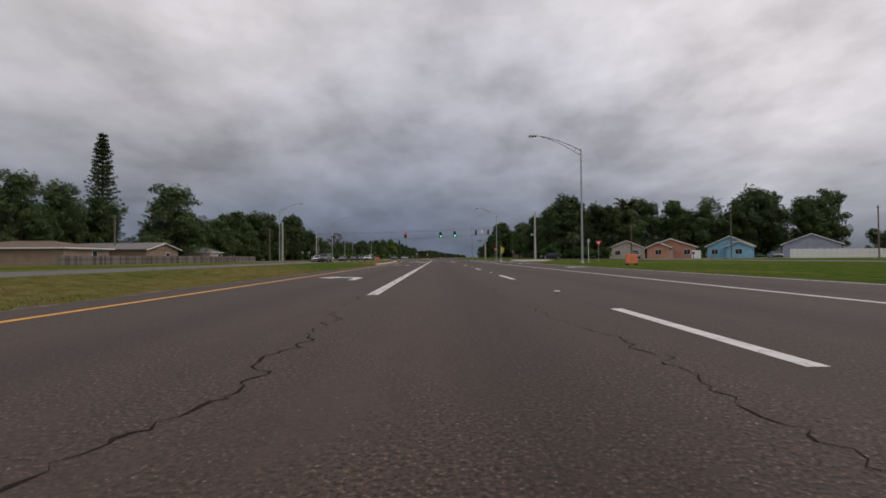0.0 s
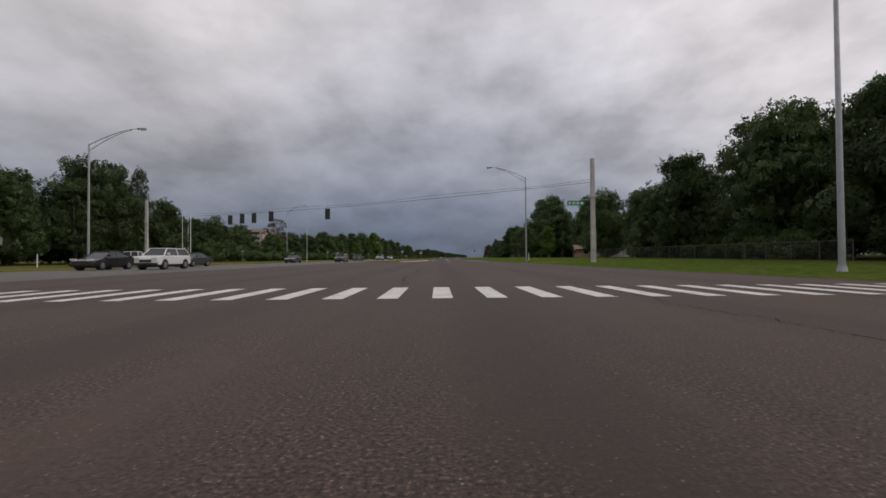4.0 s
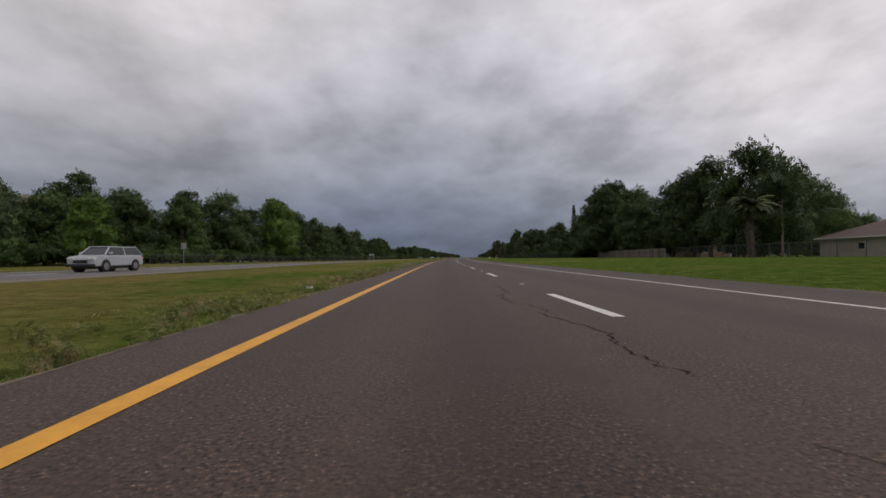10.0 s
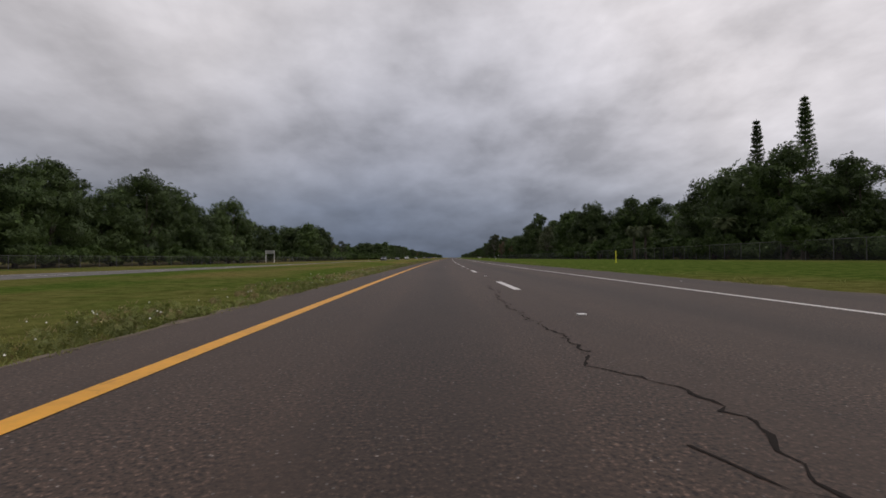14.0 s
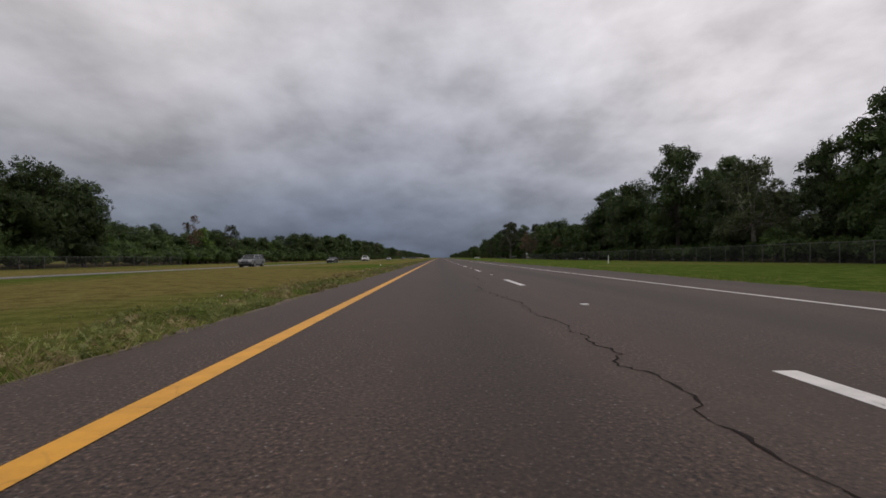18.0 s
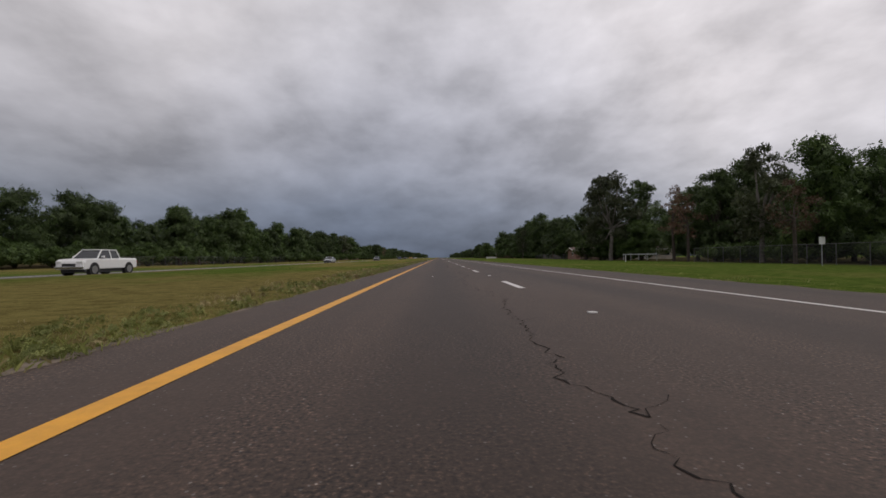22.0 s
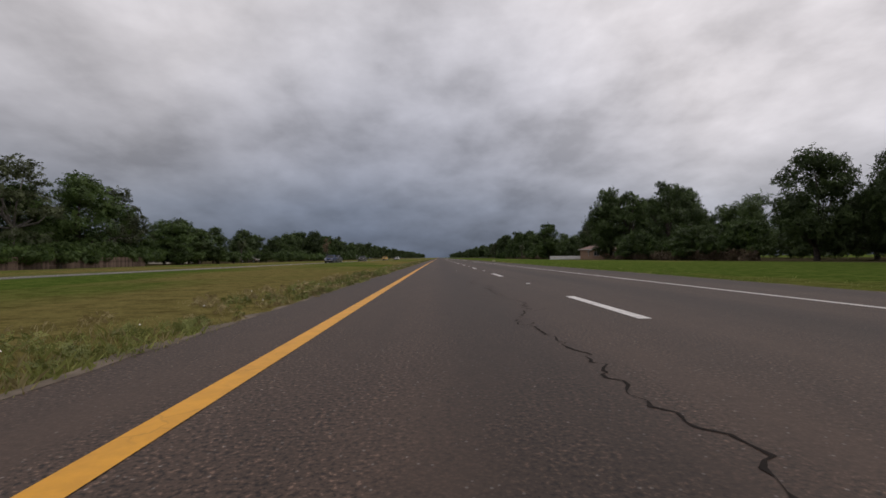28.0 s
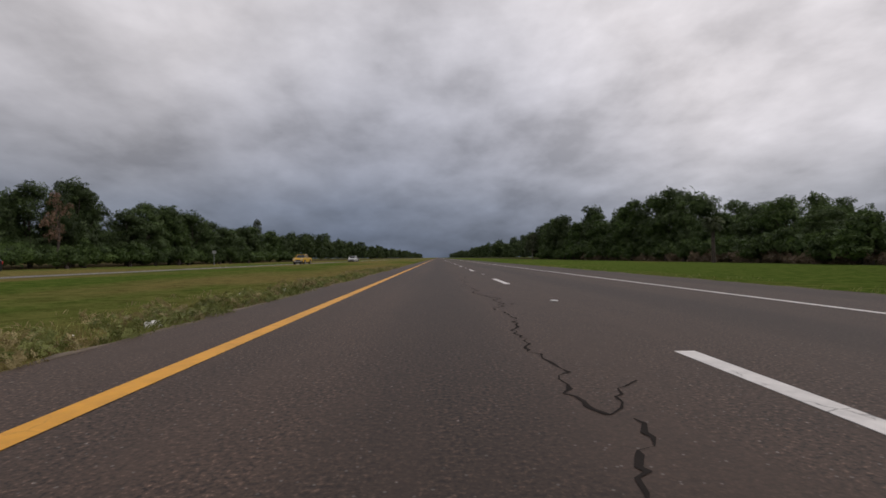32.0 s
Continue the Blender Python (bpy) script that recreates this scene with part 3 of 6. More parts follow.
def crack_line(s0, s1, u, sway, seed, wide=0.022, z=0.003, pull=0.10, wob=0.036, jag=0.017):
    """A wandering crack with side branches, as flat dark strips that paint its inner shade."""
    rnd = random.Random(seed)
    verts, faces = [], []

    def seam(pts, w):
        for i, (s, x) in enumerate(pts):
            k = 0.42 * w * rnd.uniform(0.1, 1.9)
            x += rnd.gauss(0, jag) * (0.3 if i in (0, len(pts) - 1) else 1)
            verts.extend((at(s, x - k, z), at(s, x + k, z)))
            if i:
                a = len(verts) - 4
                faces.append((a, a + 1, a + 3, a + 2))
    s, x, pts = s0, u, []
    while s < s1:
        pts.append((s, x))
        s += rnd.uniform(0.03, 0.11)
        x += rnd.gauss(0, wob) + (u - x) * pull + sway * math.sin(s * 0.6) * 0.012
        if rnd.random() < 0.016 and len(pts) > 3:
            seam(pts, wide)
            br, bs, bx, d = [], s, x, rnd.choice((-1, 1))
            for _ in range(rnd.randint(3, 9)):
                br.append((bs, bx))
                bs += rnd.uniform(0.03, 0.15)
                bx += d * rnd.uniform(0.02, 0.10)
            seam(br, wide * 0.6)
            if rnd.random() < 0.35:
                s += rnd.uniform(0.3, 1.8)
            pts = []
    if len(pts) > 1:
        seam(pts, wide)
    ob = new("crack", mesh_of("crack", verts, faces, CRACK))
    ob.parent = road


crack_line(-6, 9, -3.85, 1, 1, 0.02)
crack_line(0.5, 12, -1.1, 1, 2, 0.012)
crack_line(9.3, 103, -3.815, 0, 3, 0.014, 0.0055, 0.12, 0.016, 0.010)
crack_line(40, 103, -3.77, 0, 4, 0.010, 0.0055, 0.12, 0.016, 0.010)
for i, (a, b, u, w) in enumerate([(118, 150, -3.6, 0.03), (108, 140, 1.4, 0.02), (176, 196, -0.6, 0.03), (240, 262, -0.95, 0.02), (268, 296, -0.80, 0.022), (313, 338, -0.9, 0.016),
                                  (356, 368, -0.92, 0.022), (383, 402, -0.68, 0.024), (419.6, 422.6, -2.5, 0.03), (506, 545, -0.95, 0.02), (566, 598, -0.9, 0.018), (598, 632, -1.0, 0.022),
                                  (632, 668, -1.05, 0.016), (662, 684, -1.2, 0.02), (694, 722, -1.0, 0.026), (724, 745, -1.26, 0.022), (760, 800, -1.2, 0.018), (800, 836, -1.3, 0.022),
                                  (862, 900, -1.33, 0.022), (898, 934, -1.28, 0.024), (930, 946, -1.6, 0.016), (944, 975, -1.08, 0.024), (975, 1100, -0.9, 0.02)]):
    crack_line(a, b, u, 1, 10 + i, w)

# tar and dirt specks along the lanes, pale verge, grass
rng = np.random.default_rng(4)


def verge(s0, s1, edge, out, seed):
    rnd = random.Random(seed)
    n = round((s1 - s0) / 0.5)
    wob = [rnd.uniform(0.0, 0.75) * rnd.random() for _ in range(n + 4)]
    f = lambda s: edge(s) + out * wob[int((s - s0) / 0.5)]
    g = lambda s: edge(s) - out * 0.25 * wob[int((s - s0) / 0.5 + 2)]
    ob = strip("verge", f if out < 0 else g, g if out < 0 else f, s0, s1, SAND, 0.003, 0.5)
    return tagged(ob, "pale sandy edge between asphalt and grass", "verge", kind="structure")


verge(206, 262, left_edge, -1.0, 1)
verge(262, 1100, left_edge, -0.36, 4)
verge(250, 1100, right_edge, 0.5, 2)
verge(-20, 46, left_edge, -1, 3)


def blades(name, label, mat, n, s0, s1, edge, out, reach, tall, seed):
    """Grass tufts of four bent blades each, thick at the edge of the asphalt."""
    r = np.random.default_rng(seed)
    verts, faces = [], []
    for _ in range(n):
        s = r.uniform(s0, s1)
        d = reach * r.random() ** 2.2 + 0.03
        u = edge(s) + out * d
        h = tall * r.uniform(0.35, 1.0) * (1.25 if r.random() < 0.12 else 1) * (0.6 + 0.5 * math.sin(s * 0.9) * math.sin(s * 0.23))
        if h < 0.03:
            continue
        p = at(s, u, ground_z(s, u) - 0.01)
        for _ in range(4):
            a, w, lean = r.uniform(0, 6.28), r.uniform(0.004, 0.009), h * r.uniform(0.3, 1.0)
            ox, oy = r.uniform(-0.11, 0.11), r.uniform(-0.11, 0.11)
            c, q = math.cos(a), math.sin(a)
            k = len(verts)
            verts += [(p.x + ox - q * w, p.y + oy + c * w, p.z), (p.x + ox + q * w, p.y + oy - c * w, p.z),
                      (p.x + ox + c * lean * 0.4, p.y + oy + q * lean * 0.4, p.z + h * 0.65), (p.x + ox + c * lean, p.y + oy + q * lean, p.z + h)]
            faces += [(k, k + 1, k + 2), (k + 1, k + 3, k + 2)]
    ob = new(name, mesh_of(name, verts, faces, mat))
    return tagged(ob, label, "grass", kind="stuff")


BLADE = leaves("grass_blades", (0.150, 0.165, 0.040), (0.31, 0.32, 0.105))
BLADE_DRY = leaves("dry_grass_blades", (0.20, 0.165, 0.070), (0.38, 0.32, 0.16))
blades("grass", "green grass and weeds along the median edge", BLADE, 60000, 200, 985, left_edge, -1, 1.5, 0.13, 1)
blades("grass", "dry straw-coloured grass along the median edge", BLADE_DRY, 26000, 200, 985, left_edge, -1, 2.4, 0.13, 2)
blades("grass", "green grass along the outer shoulder", BLADE, 7000, 230, 1010, right_edge, 1, 2.5, 0.15, 3)
blades("grass", "green grass on the median before the crossing", BLADE, 4000, -10, 88, lambda s: left_edge(s) - 0.4, -1, 5, 0.14, 5)
# low leafy weeds along the median's edge
def np_mesh(name, V, Fc, mat):
    me = bpy.data.meshes.new(name)
    me.vertices.add(len(V))
    me.vertices.foreach_set("co", V.astype(np.float32).ravel())
    me.loops.add(len(Fc) * 3)
    me.loops.foreach_set("vertex_index", Fc.astype(np.int32).ravel())
    me.polygons.add(len(Fc))
    me.polygons.foreach_set("loop_start", np.arange(0, len(Fc) * 3, 3, dtype=np.int32))
    me.materials.append(mat)
    me.update(calc_edges=True)
    return me


def cards(r, centre, radius, n, size, squash=0.85):
    """n leaf clumps on a lobe: two triangles each, bent along the middle."""
    d = r.normal(size=(n, 3))
    d[:, 2] = np.abs(d[:, 2]) * 1.0 - 0.35 * r.random(n)
    d /= np.linalg.norm(d, axis=1)[:, None]
    p = centre + d * (radius * r.uniform(0.62, 1.12, n))[:, None] * np.array((1, 1, squash))
    nn = d * 0.7 + r.normal(size=(n, 3)) * 0.7
    nn /= np.linalg.norm(nn, axis=1)[:, None]
    t = np.cross(nn, r.normal(size=(n, 3)))
    t /= np.linalg.norm(t, axis=1)[:, None] + 1e-9
    b = np.cross(nn, t)
    L = (size * r.uniform(0.6, 1.35, n))[:, None]
    Wd = L * r.uniform(0.38, 0.62, n)[:, None]
    tip = p + t * L - np.array((0, 0, 1)) * L * 0.25
    v = np.stack([p - t * L * 0.8, p + b * Wd, tip, p - b * Wd], 1).reshape(-1, 3)
    i = np.arange(n)[:, None] * 4
    f = np.concatenate([i + np.array((0, 1, 2)), i + np.array((0, 2, 3))], 0)
    return v, f


def thicket(name, label, mat, n, s0, s1, u0, u1, high, seed):
    """Tall dry growth: upright leaf clumps scattered over a strip."""
    r = np.random.default_rng(seed)
    V, Fc, n0 = [], [], 0
    for _ in range(n):
        s, u, rad = r.uniform(s0, s1), r.uniform(u0, u1), r.uniform(0.35, 0.75)
        p = at(s, u, ground_z(s, u) + r.uniform(0.1, 0.9) * high - 0.3)
        v, f = cards(r, np.array(p), rad, 14, 0.30, 1.1)
        V.append(v), Fc.append(f + n0)
        n0 += len(v)
    return tagged(new(name, np_mesh(name, np.concatenate(V), np.concatenate(Fc), mat)), label, "dry growth", kind="stuff")


def weeds(name, label, mat, per_metre, s0, s1, reach, seed):
    r = np.random.default_rng(seed)
    V, Fc, n0 = [], [], 0
    for _ in range(round((s1 - s0) * per_metre)):
        s = r.uniform(s0, s1)
        if math.sin(s * 0.21 + seed) + 0.8 * math.sin(s * 0.67 + 2 * seed) < r.uniform(-1.6, 0.9):
            continue
        u = left_edge(s) - 0.10 - reach * r.random() ** 1.7
        rad = r.uniform(0.07, 0.19)
        p = at(s, u, ground_z(s, u) + rad * 0.2)
        v, f = cards(r, np.array(p), rad, 24, 0.04 + rad * 0.16, 0.75)
        V.append(v), Fc.append(f + n0)
        n0 += len(v)
    return tagged(new(name, np_mesh(name, np.concatenate(V), np.concatenate(Fc), mat)), label, "weeds", kind="stuff")


WEED = leaves("weed_leaves", (0.125, 0.145, 0.038), (0.29, 0.31, 0.10), 75.0)
WEED_DRY = leaves("dry_weed_leaves", (0.18, 0.14, 0.06), (0.36, 0.30, 0.15), 75.0)
REEDS = leaves("dry_reeds", (0.085, 0.060, 0.040), (0.20, 0.155, 0.10), 14.0)
thicket("dry_growth", "tall brown dry weeds below the shrubs", REEDS, 420, 876, 918, 33.5, 36, 1.5, 3)
thicket("dry_growth", "tall brown dry grass along the outer verge", REEDS, 620, 978, 1062, 31.5, 34, 1.2, 4)
weeds("weeds", "low green leafy weeds at the asphalt edge", WEED, 13.0, 204, 985, 1.3, 1)
weeds("weeds", "low withered straw-coloured weeds at the asphalt edge", WEED_DRY, 6.0, 204, 985, 1.7, 2)
# small white flower heads among the weeds
fl_v, fl_f = [], []
for _ in range(900):
    s = rng.choice([rng.uniform(340, 425), rng.uniform(500, 960), rng.uniform(296, 330)])
    u = left_edge(s) - 0.15 - 1.6 * rng.random() ** 2
    p = at(s, u, ground_z(s, u) + rng.uniform(0.08, 0.2))
    k = len(fl_v)
    for j in range(4):
        fl_v.append((p.x + 0.013 * math.cos(j * 1.57), p.y + 0.013 * math.sin(j * 1.57), p.z))
    fl_v.append((p.x, p.y, p.z + 0.016))
    fl_f += [(k + j, k + (j + 1) % 4, k + 4) for j in range(4)]
tagged(new("wild_flowers", mesh_of("wild_flowers", fl_v, fl_f, plain("petals", (0.75, 0.73, 0.66), 0.8))), "small white wild flowers among median grass", "flowers", kind="stuff")

# ---------- trees ----------


ico = bmesh.new()
bmesh.ops.create_icosphere(ico, subdivisions=1, radius=1)
ICO1_V = np.array([v.co[:] for v in ico.verts])
ICO1_F = np.array([[v.index for v in f.verts] for f in ico.faces])
ico.free()


def limb(bm, pts, r0, r1, n=6):
    """A bent tapering bar through points, one closed tube."""
    pts, rings = [Vector(q) for q in pts], []
    for i, q in enumerate(pts):
        way = (pts[min(i + 1, len(pts) - 1)] - pts[max(i - 1, 0)]).normalized()
        side = way.orthogonal().normalized() if not rings else (old - way * old.dot(way)).normalized()
        old, up_ = side, way.cross(side)
        r = r0 + (r1 - r0) * i / (len(pts) - 1)
        rings.append([bm.verts.new(q + side * r * math.cos(6.283 * k / n) + up_ * r * math.sin(6.283 * k / n)) for k in range(n)])
    for low, high in zip(rings, rings[1:]):
        for k in range(n):
            bm.faces.new((low[k], low[(k + 1) % n], high[(k + 1) % n], high[k]))
    bm.faces.new(rings[0][::-1])
    bm.faces.new(rings[-1])


def crown_shape(seed, high, wide, base, lobes, per, size, core, airy):
    """Lobes of leaf clumps filling a dome from base to high, width 2 * wide; core: size of the dense heart of each lobe."""
    r = np.random.default_rng(seed)
    V, Fc, n0, cents = [], [], 0, []
    for i in range(lobes):
        a = r.uniform(0, 6.283)
        z = (i + r.random()) / lobes
        k = math.sqrt(max(0.06, 1 - (0.93 * z) ** 2.4)) * (0.80 + 0.20 * min(1, z * 4))
        rad = wide * r.uniform(0.30, 0.48) * (1.05 - 0.30 * z) * (0.72 if airy else 1)
        q = max(0.0, wide * k - rad) * (0.25 + 0.75 * math.sqrt(r.random()))
        c = np.array((q * math.cos(a), q * math.sin(a), base + rad * 0.55 + (high - base - rad * 1.45) * z))
        cents.append((c, rad))
        v, f = cards(r, c, rad, per, size)
        V.append(v), Fc.append(f + n0)
        n0 += len(v)
        if core:
            iv, jf = ICO1_V, ICO1_F
            jag = 1 + r.normal(0, 0.22, len(iv))[:, None]
            v = c + iv * rad * core * jag * np.array((1, 1, 0.85))
            V.append(v), Fc.append(jf + n0)
            n0 += len(v)
    return np.concatenate(V), np.concatenate(Fc), cents


def broad_tree(seed, mat, bark, high=12.0, wide=5.6, base=0.5, lobes=30, per=46, size=0.59, core=0.66, airy=False):
    V, Fc, cents = crown_shape(seed, high, wide, base, lobes, per, size, core, airy)
    rnd = random.Random(seed)
    bm = B()
    fork = Vector((rnd.uniform(-0.3, 0.3), rnd.uniform(-0.3, 0.3), base + (0.9 if not airy else high * 0.22)))
    limb(bm, [Vector((0, 0, -0.3)), Vector((0.05, 0, 0.5)), fork], 0.34, 0.22)
    for c, rad in cents[::3]:
        c = Vector(c)
        m = fork.lerp(c, 0.5) + Vector((rnd.uniform(-0.4, 0.4), rnd.uniform(-0.4, 0.4), rnd.uniform(-0.5, 0.2)))
        limb(bm, [fork, m, c], 0.13, 0.03)
    me = bpy.data.meshes.new("trunk")
    bm.to_mesh(me)
    bm.free()
    me.materials.append(bark)
    return me, np_mesh("crown", V, Fc, mat)


def norfolk(seed):
    """A Norfolk pine: straight trunk, whorls of upturned branches set with tufts."""
    r = np.random.default_rng(seed)
    V, Fc, n0 = [], [], 0
    z = 5.0
    while z < 23.6:
        k = (24.4 - z) / 19.4
        reach = 0.2 + 2.45 * min(1, 1.25 * k) ** 0.8 * (1 if z > 8 else 0.75)
        n = 6
        a0 = r.uniform(0, 6.28)
        for i in range(n):
            a = a0 + 6.283 * i / n + r.uniform(-0.2, 0.2)
            le = reach * r.uniform(0.65, 1.15)
            for q in np.linspace(0.25, 1, 4):
                c = np.array((math.cos(a) * le * q, math.sin(a) * le * q, z + 0.30 * le * q * q))
                v, f = cards(r, c, 0.30, 11, 0.34)
                V.append(v), Fc.append(f + n0)
                n0 += len(v)
        z += r.uniform(0.62, 0.86)
    bm = B()
    limb(bm, [Vector((0, 0, -0.3)), Vector((0, 0, 12)), Vector((0, 0, 24.3))], 0.32, 0.05)
    me = bpy.data.meshes.new("trunk")
    bm.to_mesh(me)
    bm.free()
    me.materials.append(BARK)
    return me, np_mesh("crown", np.concatenate(V), np.concatenate(Fc), OAK)


def palm(seed, high, fronds, length, droop):
    r = np.random.default_rng(seed)
    V, Fc, n0 = [], [], 0
    for i in range(fronds):
        a = r.uniform(0, 6.283)
        el = r.uniform(-0.7, 1.25)
        le = length * r.uniform(0.75, 1.1)
        side = np.array((-math.sin(a), math.cos(a), 0))
        p = np.array((0, 0, high - 0.2))
        d = np.array((math.cos(a) * math.cos(el), math.sin(a) * math.cos(el), math.sin(el)))
        for q in range(7):
            nx = p + d * le / 7
            w = 0.42 * (1 - abs(q - 2.5) / 6) * (length / 2.2)
            drop = np.array((0, 0, -w * 0.9))
            v = np.array([p, nx, nx + side * w + drop + d * 0.2, p + side * w * 0.9 + drop + d * 0.2, nx - side * w + drop + d * 0.2, p - side * w * 0.9 + drop + d * 0.2])
            V.append(v)
            Fc.append(np.array([(0, 1, 2), (0, 2, 3), (0, 4, 1), (0, 5, 4)]) + n0)
            n0 += 6
            p = nx
            d = d + np.array((0, 0, -droop))
            d /= np.linalg.norm(d)
    bm = B()
    limb(bm, [Vector((0, 0, -0.3)), Vector((0.1, 0, high * 0.5)), Vector((0, 0, high))], 0.22, 0.17)
    me = bpy.data.meshes.new("trunk")
    bm.to_mesh(me)
    bm.free()
    me.materials.append(BARK)
    return me, np_mesh("crown", np.concatenate(V), np.concatenate(Fc), PALM)


KINDS = {
    "oak": ([broad_tree(s, OAK, BARK, wide=w) for s, w in ((1, 5.8), (2, 6.4), (3, 5.2), (4, 6.0))], 12.0, "oak_tree", "dark green spreading live oak with dense crown"),
    "mid": ([broad_tree(s, MID, BARK, wide=w, lobes=28) for s, w in ((11, 5.2), (12, 5.8), (13, 4.8))], 12.0, "broadleaf_tree", "green broadleaf tree with rounded uneven crown"),
    "bright": ([broad_tree(s, BRIGHT, PALE_BARK, wide=4.8, lobes=26) for s in (21, 22)], 12.0, "broadleaf_tree", "fresh light green broadleaf tree with full crown"),
    "airy": ([broad_tree(s, OLIVE, PALE_BARK, wide=w, base=1.6, lobes=36, per=46, size=0.46, core=0.30, airy=True) for s, w in ((31, 4.6), (32, 5.4), (33, 4.2))], 12.0, "airy_tree", "tall grey-green tree with loose airy crown"),
    "tall": ([broad_tree(s, OAK, BARK, wide=w, base=1.2, lobes=38, per=50, size=0.50, core=0.52, airy=True) for s, w in ((41, 4.6), (42, 5.0))], 12.0, "tall_tree", "tall dark tree with ragged crown and gaps"),
    "dry": ([broad_tree(s, BROWN, BARK, wide=4.0, base=3.5, lobes=18, per=40, size=0.34, core=0.0, airy=True) for s in (51, 52)], 12.0, "dry_tree", "half-bare tree with brown withered leaves"),
    "norfolk": ([norfolk(61)], 24.4, "norfolk_pine", "tall narrow pine with tufted whorled branches"),
    "palm": ([palm(71, 4.5, 80, 1.45, 0.24), palm(72, 4.9, 74, 1.35, 0.26)], 6.0, "cabbage_palm", "cabbage palm with round head of hanging fronds"),
    "queen": ([palm(73, 10.6, 24, 3.6, 0.20)], 12.0, "queen_palm", "tall palm with long arching drooping fronds"),
    "shrub": ([broad_tree(s, MID, BARK, high=4.0, wide=2.6, base=0.2, lobes=12, per=60, size=0.36, core=0.70) for s in (81, 82)], 4.0, "shrub", "dense green roadside shrub with rounded outline"),
}
tree_rnd = random.Random(9)


def plant(kind, s, u, h, wide=1.0, label=""):
    made, nominal, name, text = KINDS[kind]
    trunk, crown = made[tree_rnd.randrange(len(made))]
    k = h / nominal
    w = wide * (0.55 * k + 0.45)
    if kind in ("norfolk", "palm", "queen", "shrub"):
        w = wide * k
    p = at(s, u, ground_z(s, u))
    t = thing(name, Matrix.LocRotScale(p, Euler((0, 0, tree_rnd.uniform(0, 6.28))), (w, w, k)), label or text, "tree" if kind != "shrub" else "shrub", "roadside " + name + "s")
    for nm, me in (("trunk", trunk), ("crown", crown)):
        o = new(nm, me)
        o.parent = t
    return t


def belt(s0, s1, u, h, kinds, gap=5.6, depth=6.0):
    """A row of trees along the road; each keeps near its height."""
    n = max(1, round((s1 - s0) / gap))
    for i in range(n):
        s = s0 + (s1 - s0) * (i + 0.5 + tree_rnd.uniform(-0.25, 0.25)) / n
        d = tree_rnd.uniform(0, depth) * (1 if u > 0 else -1)
        plant(tree_rnd.choice(kinds.split()), s, u + d, 1.2 * h * tree_rnd.uniform(0.70, 1.08))


# right-hand side, from the crossing on
for row in ((126, 146, 31, 17.5, "tall oak oak"), (142, 192, 32, 14.6, "oak tall oak mid"), (212, 228, 33, 14.0, "oak"), (238, 262, 32, 15.0, "oak tall oak"),
            (332, 368, 39, 13.0, "oak oak mid"), (370, 400, 37, 17.2, "tall oak airy oak"), (398, 404, 46, 12, "oak"), (398, 452, 36, 11.2, "mid oak mid"), (452, 482, 39, 8.5, "mid oak"), (482, 520, 38, 12.4, "oak mid"), (518, 556, 36, 13.0, "oak mid"), (552, 622, 36, 12.9, "tall oak airy"), (622, 668, 36, 10.8, "mid bright mid oak"),
            (668, 712, 42, 12.2, "oak tall mid"), (762, 790, 44, 11.5, "oak mid oak"), (790, 812, 36, 13.0, "oak tall oak"), (812, 850, 34, 15.6, "oak tall oak"), (864, 878, 45, 8.6, "oak"), (915, 944, 48, 14.0, "oak tall airy"),
            (972, 1004, 46, 7.0, "oak mid"), (996, 1022, 37, 6.4, "oak mid"), (1022, 1064, 36, 10.6, "oak mid oak"), (1064, 1130, 36, 12.0, "oak mid")):
    belt(*row)
# left-hand side
for row in ((112, 142, -57, 11.5, "oak mid oak"), (140, 172, -60, 13.5, "oak oak mid"), (168, 202, -58, 15.0, "oak tall"), (204, 246, -60, 9.0, "oak mid"), (246, 286, -52, 8.0, "oak mid bright"),
            (286, 304, -52, 6.4, "oak mid"), (304, 330, -51, 10.6, "oak mid"), (330, 366, -50, 11.2, "oak mid mid"), (366, 392, -50, 13.5, "oak oak mid"), (408, 450, -49, 13.2, "oak tall oak"), (450, 514, -49, 12.5, "oak tall oak"),
            (556, 590, -62, 12.5, "oak mid"), (596, 700, -62, 7.6, "mid oak bright"), (696, 722, -56, 9.5, "oak mid"), (720, 762, -51, 12.3, "oak oak mid"), (760, 882, -53, 11.2, "oak mid oak"),
            (894, 930, -52, 7.4, "oak mid"), (996, 1018, -57, 10.0, "oak oak"), (1014, 1064, -52, 10.3, "oak mid oak"), (1060, 1110, -52, 9.0, "oak mid")):
    belt(*row)
# trees that stand out
def single(*trees):
    for kind, s, u, h, w in trees:
        plant(kind, s, u, 1.08 * h, w)


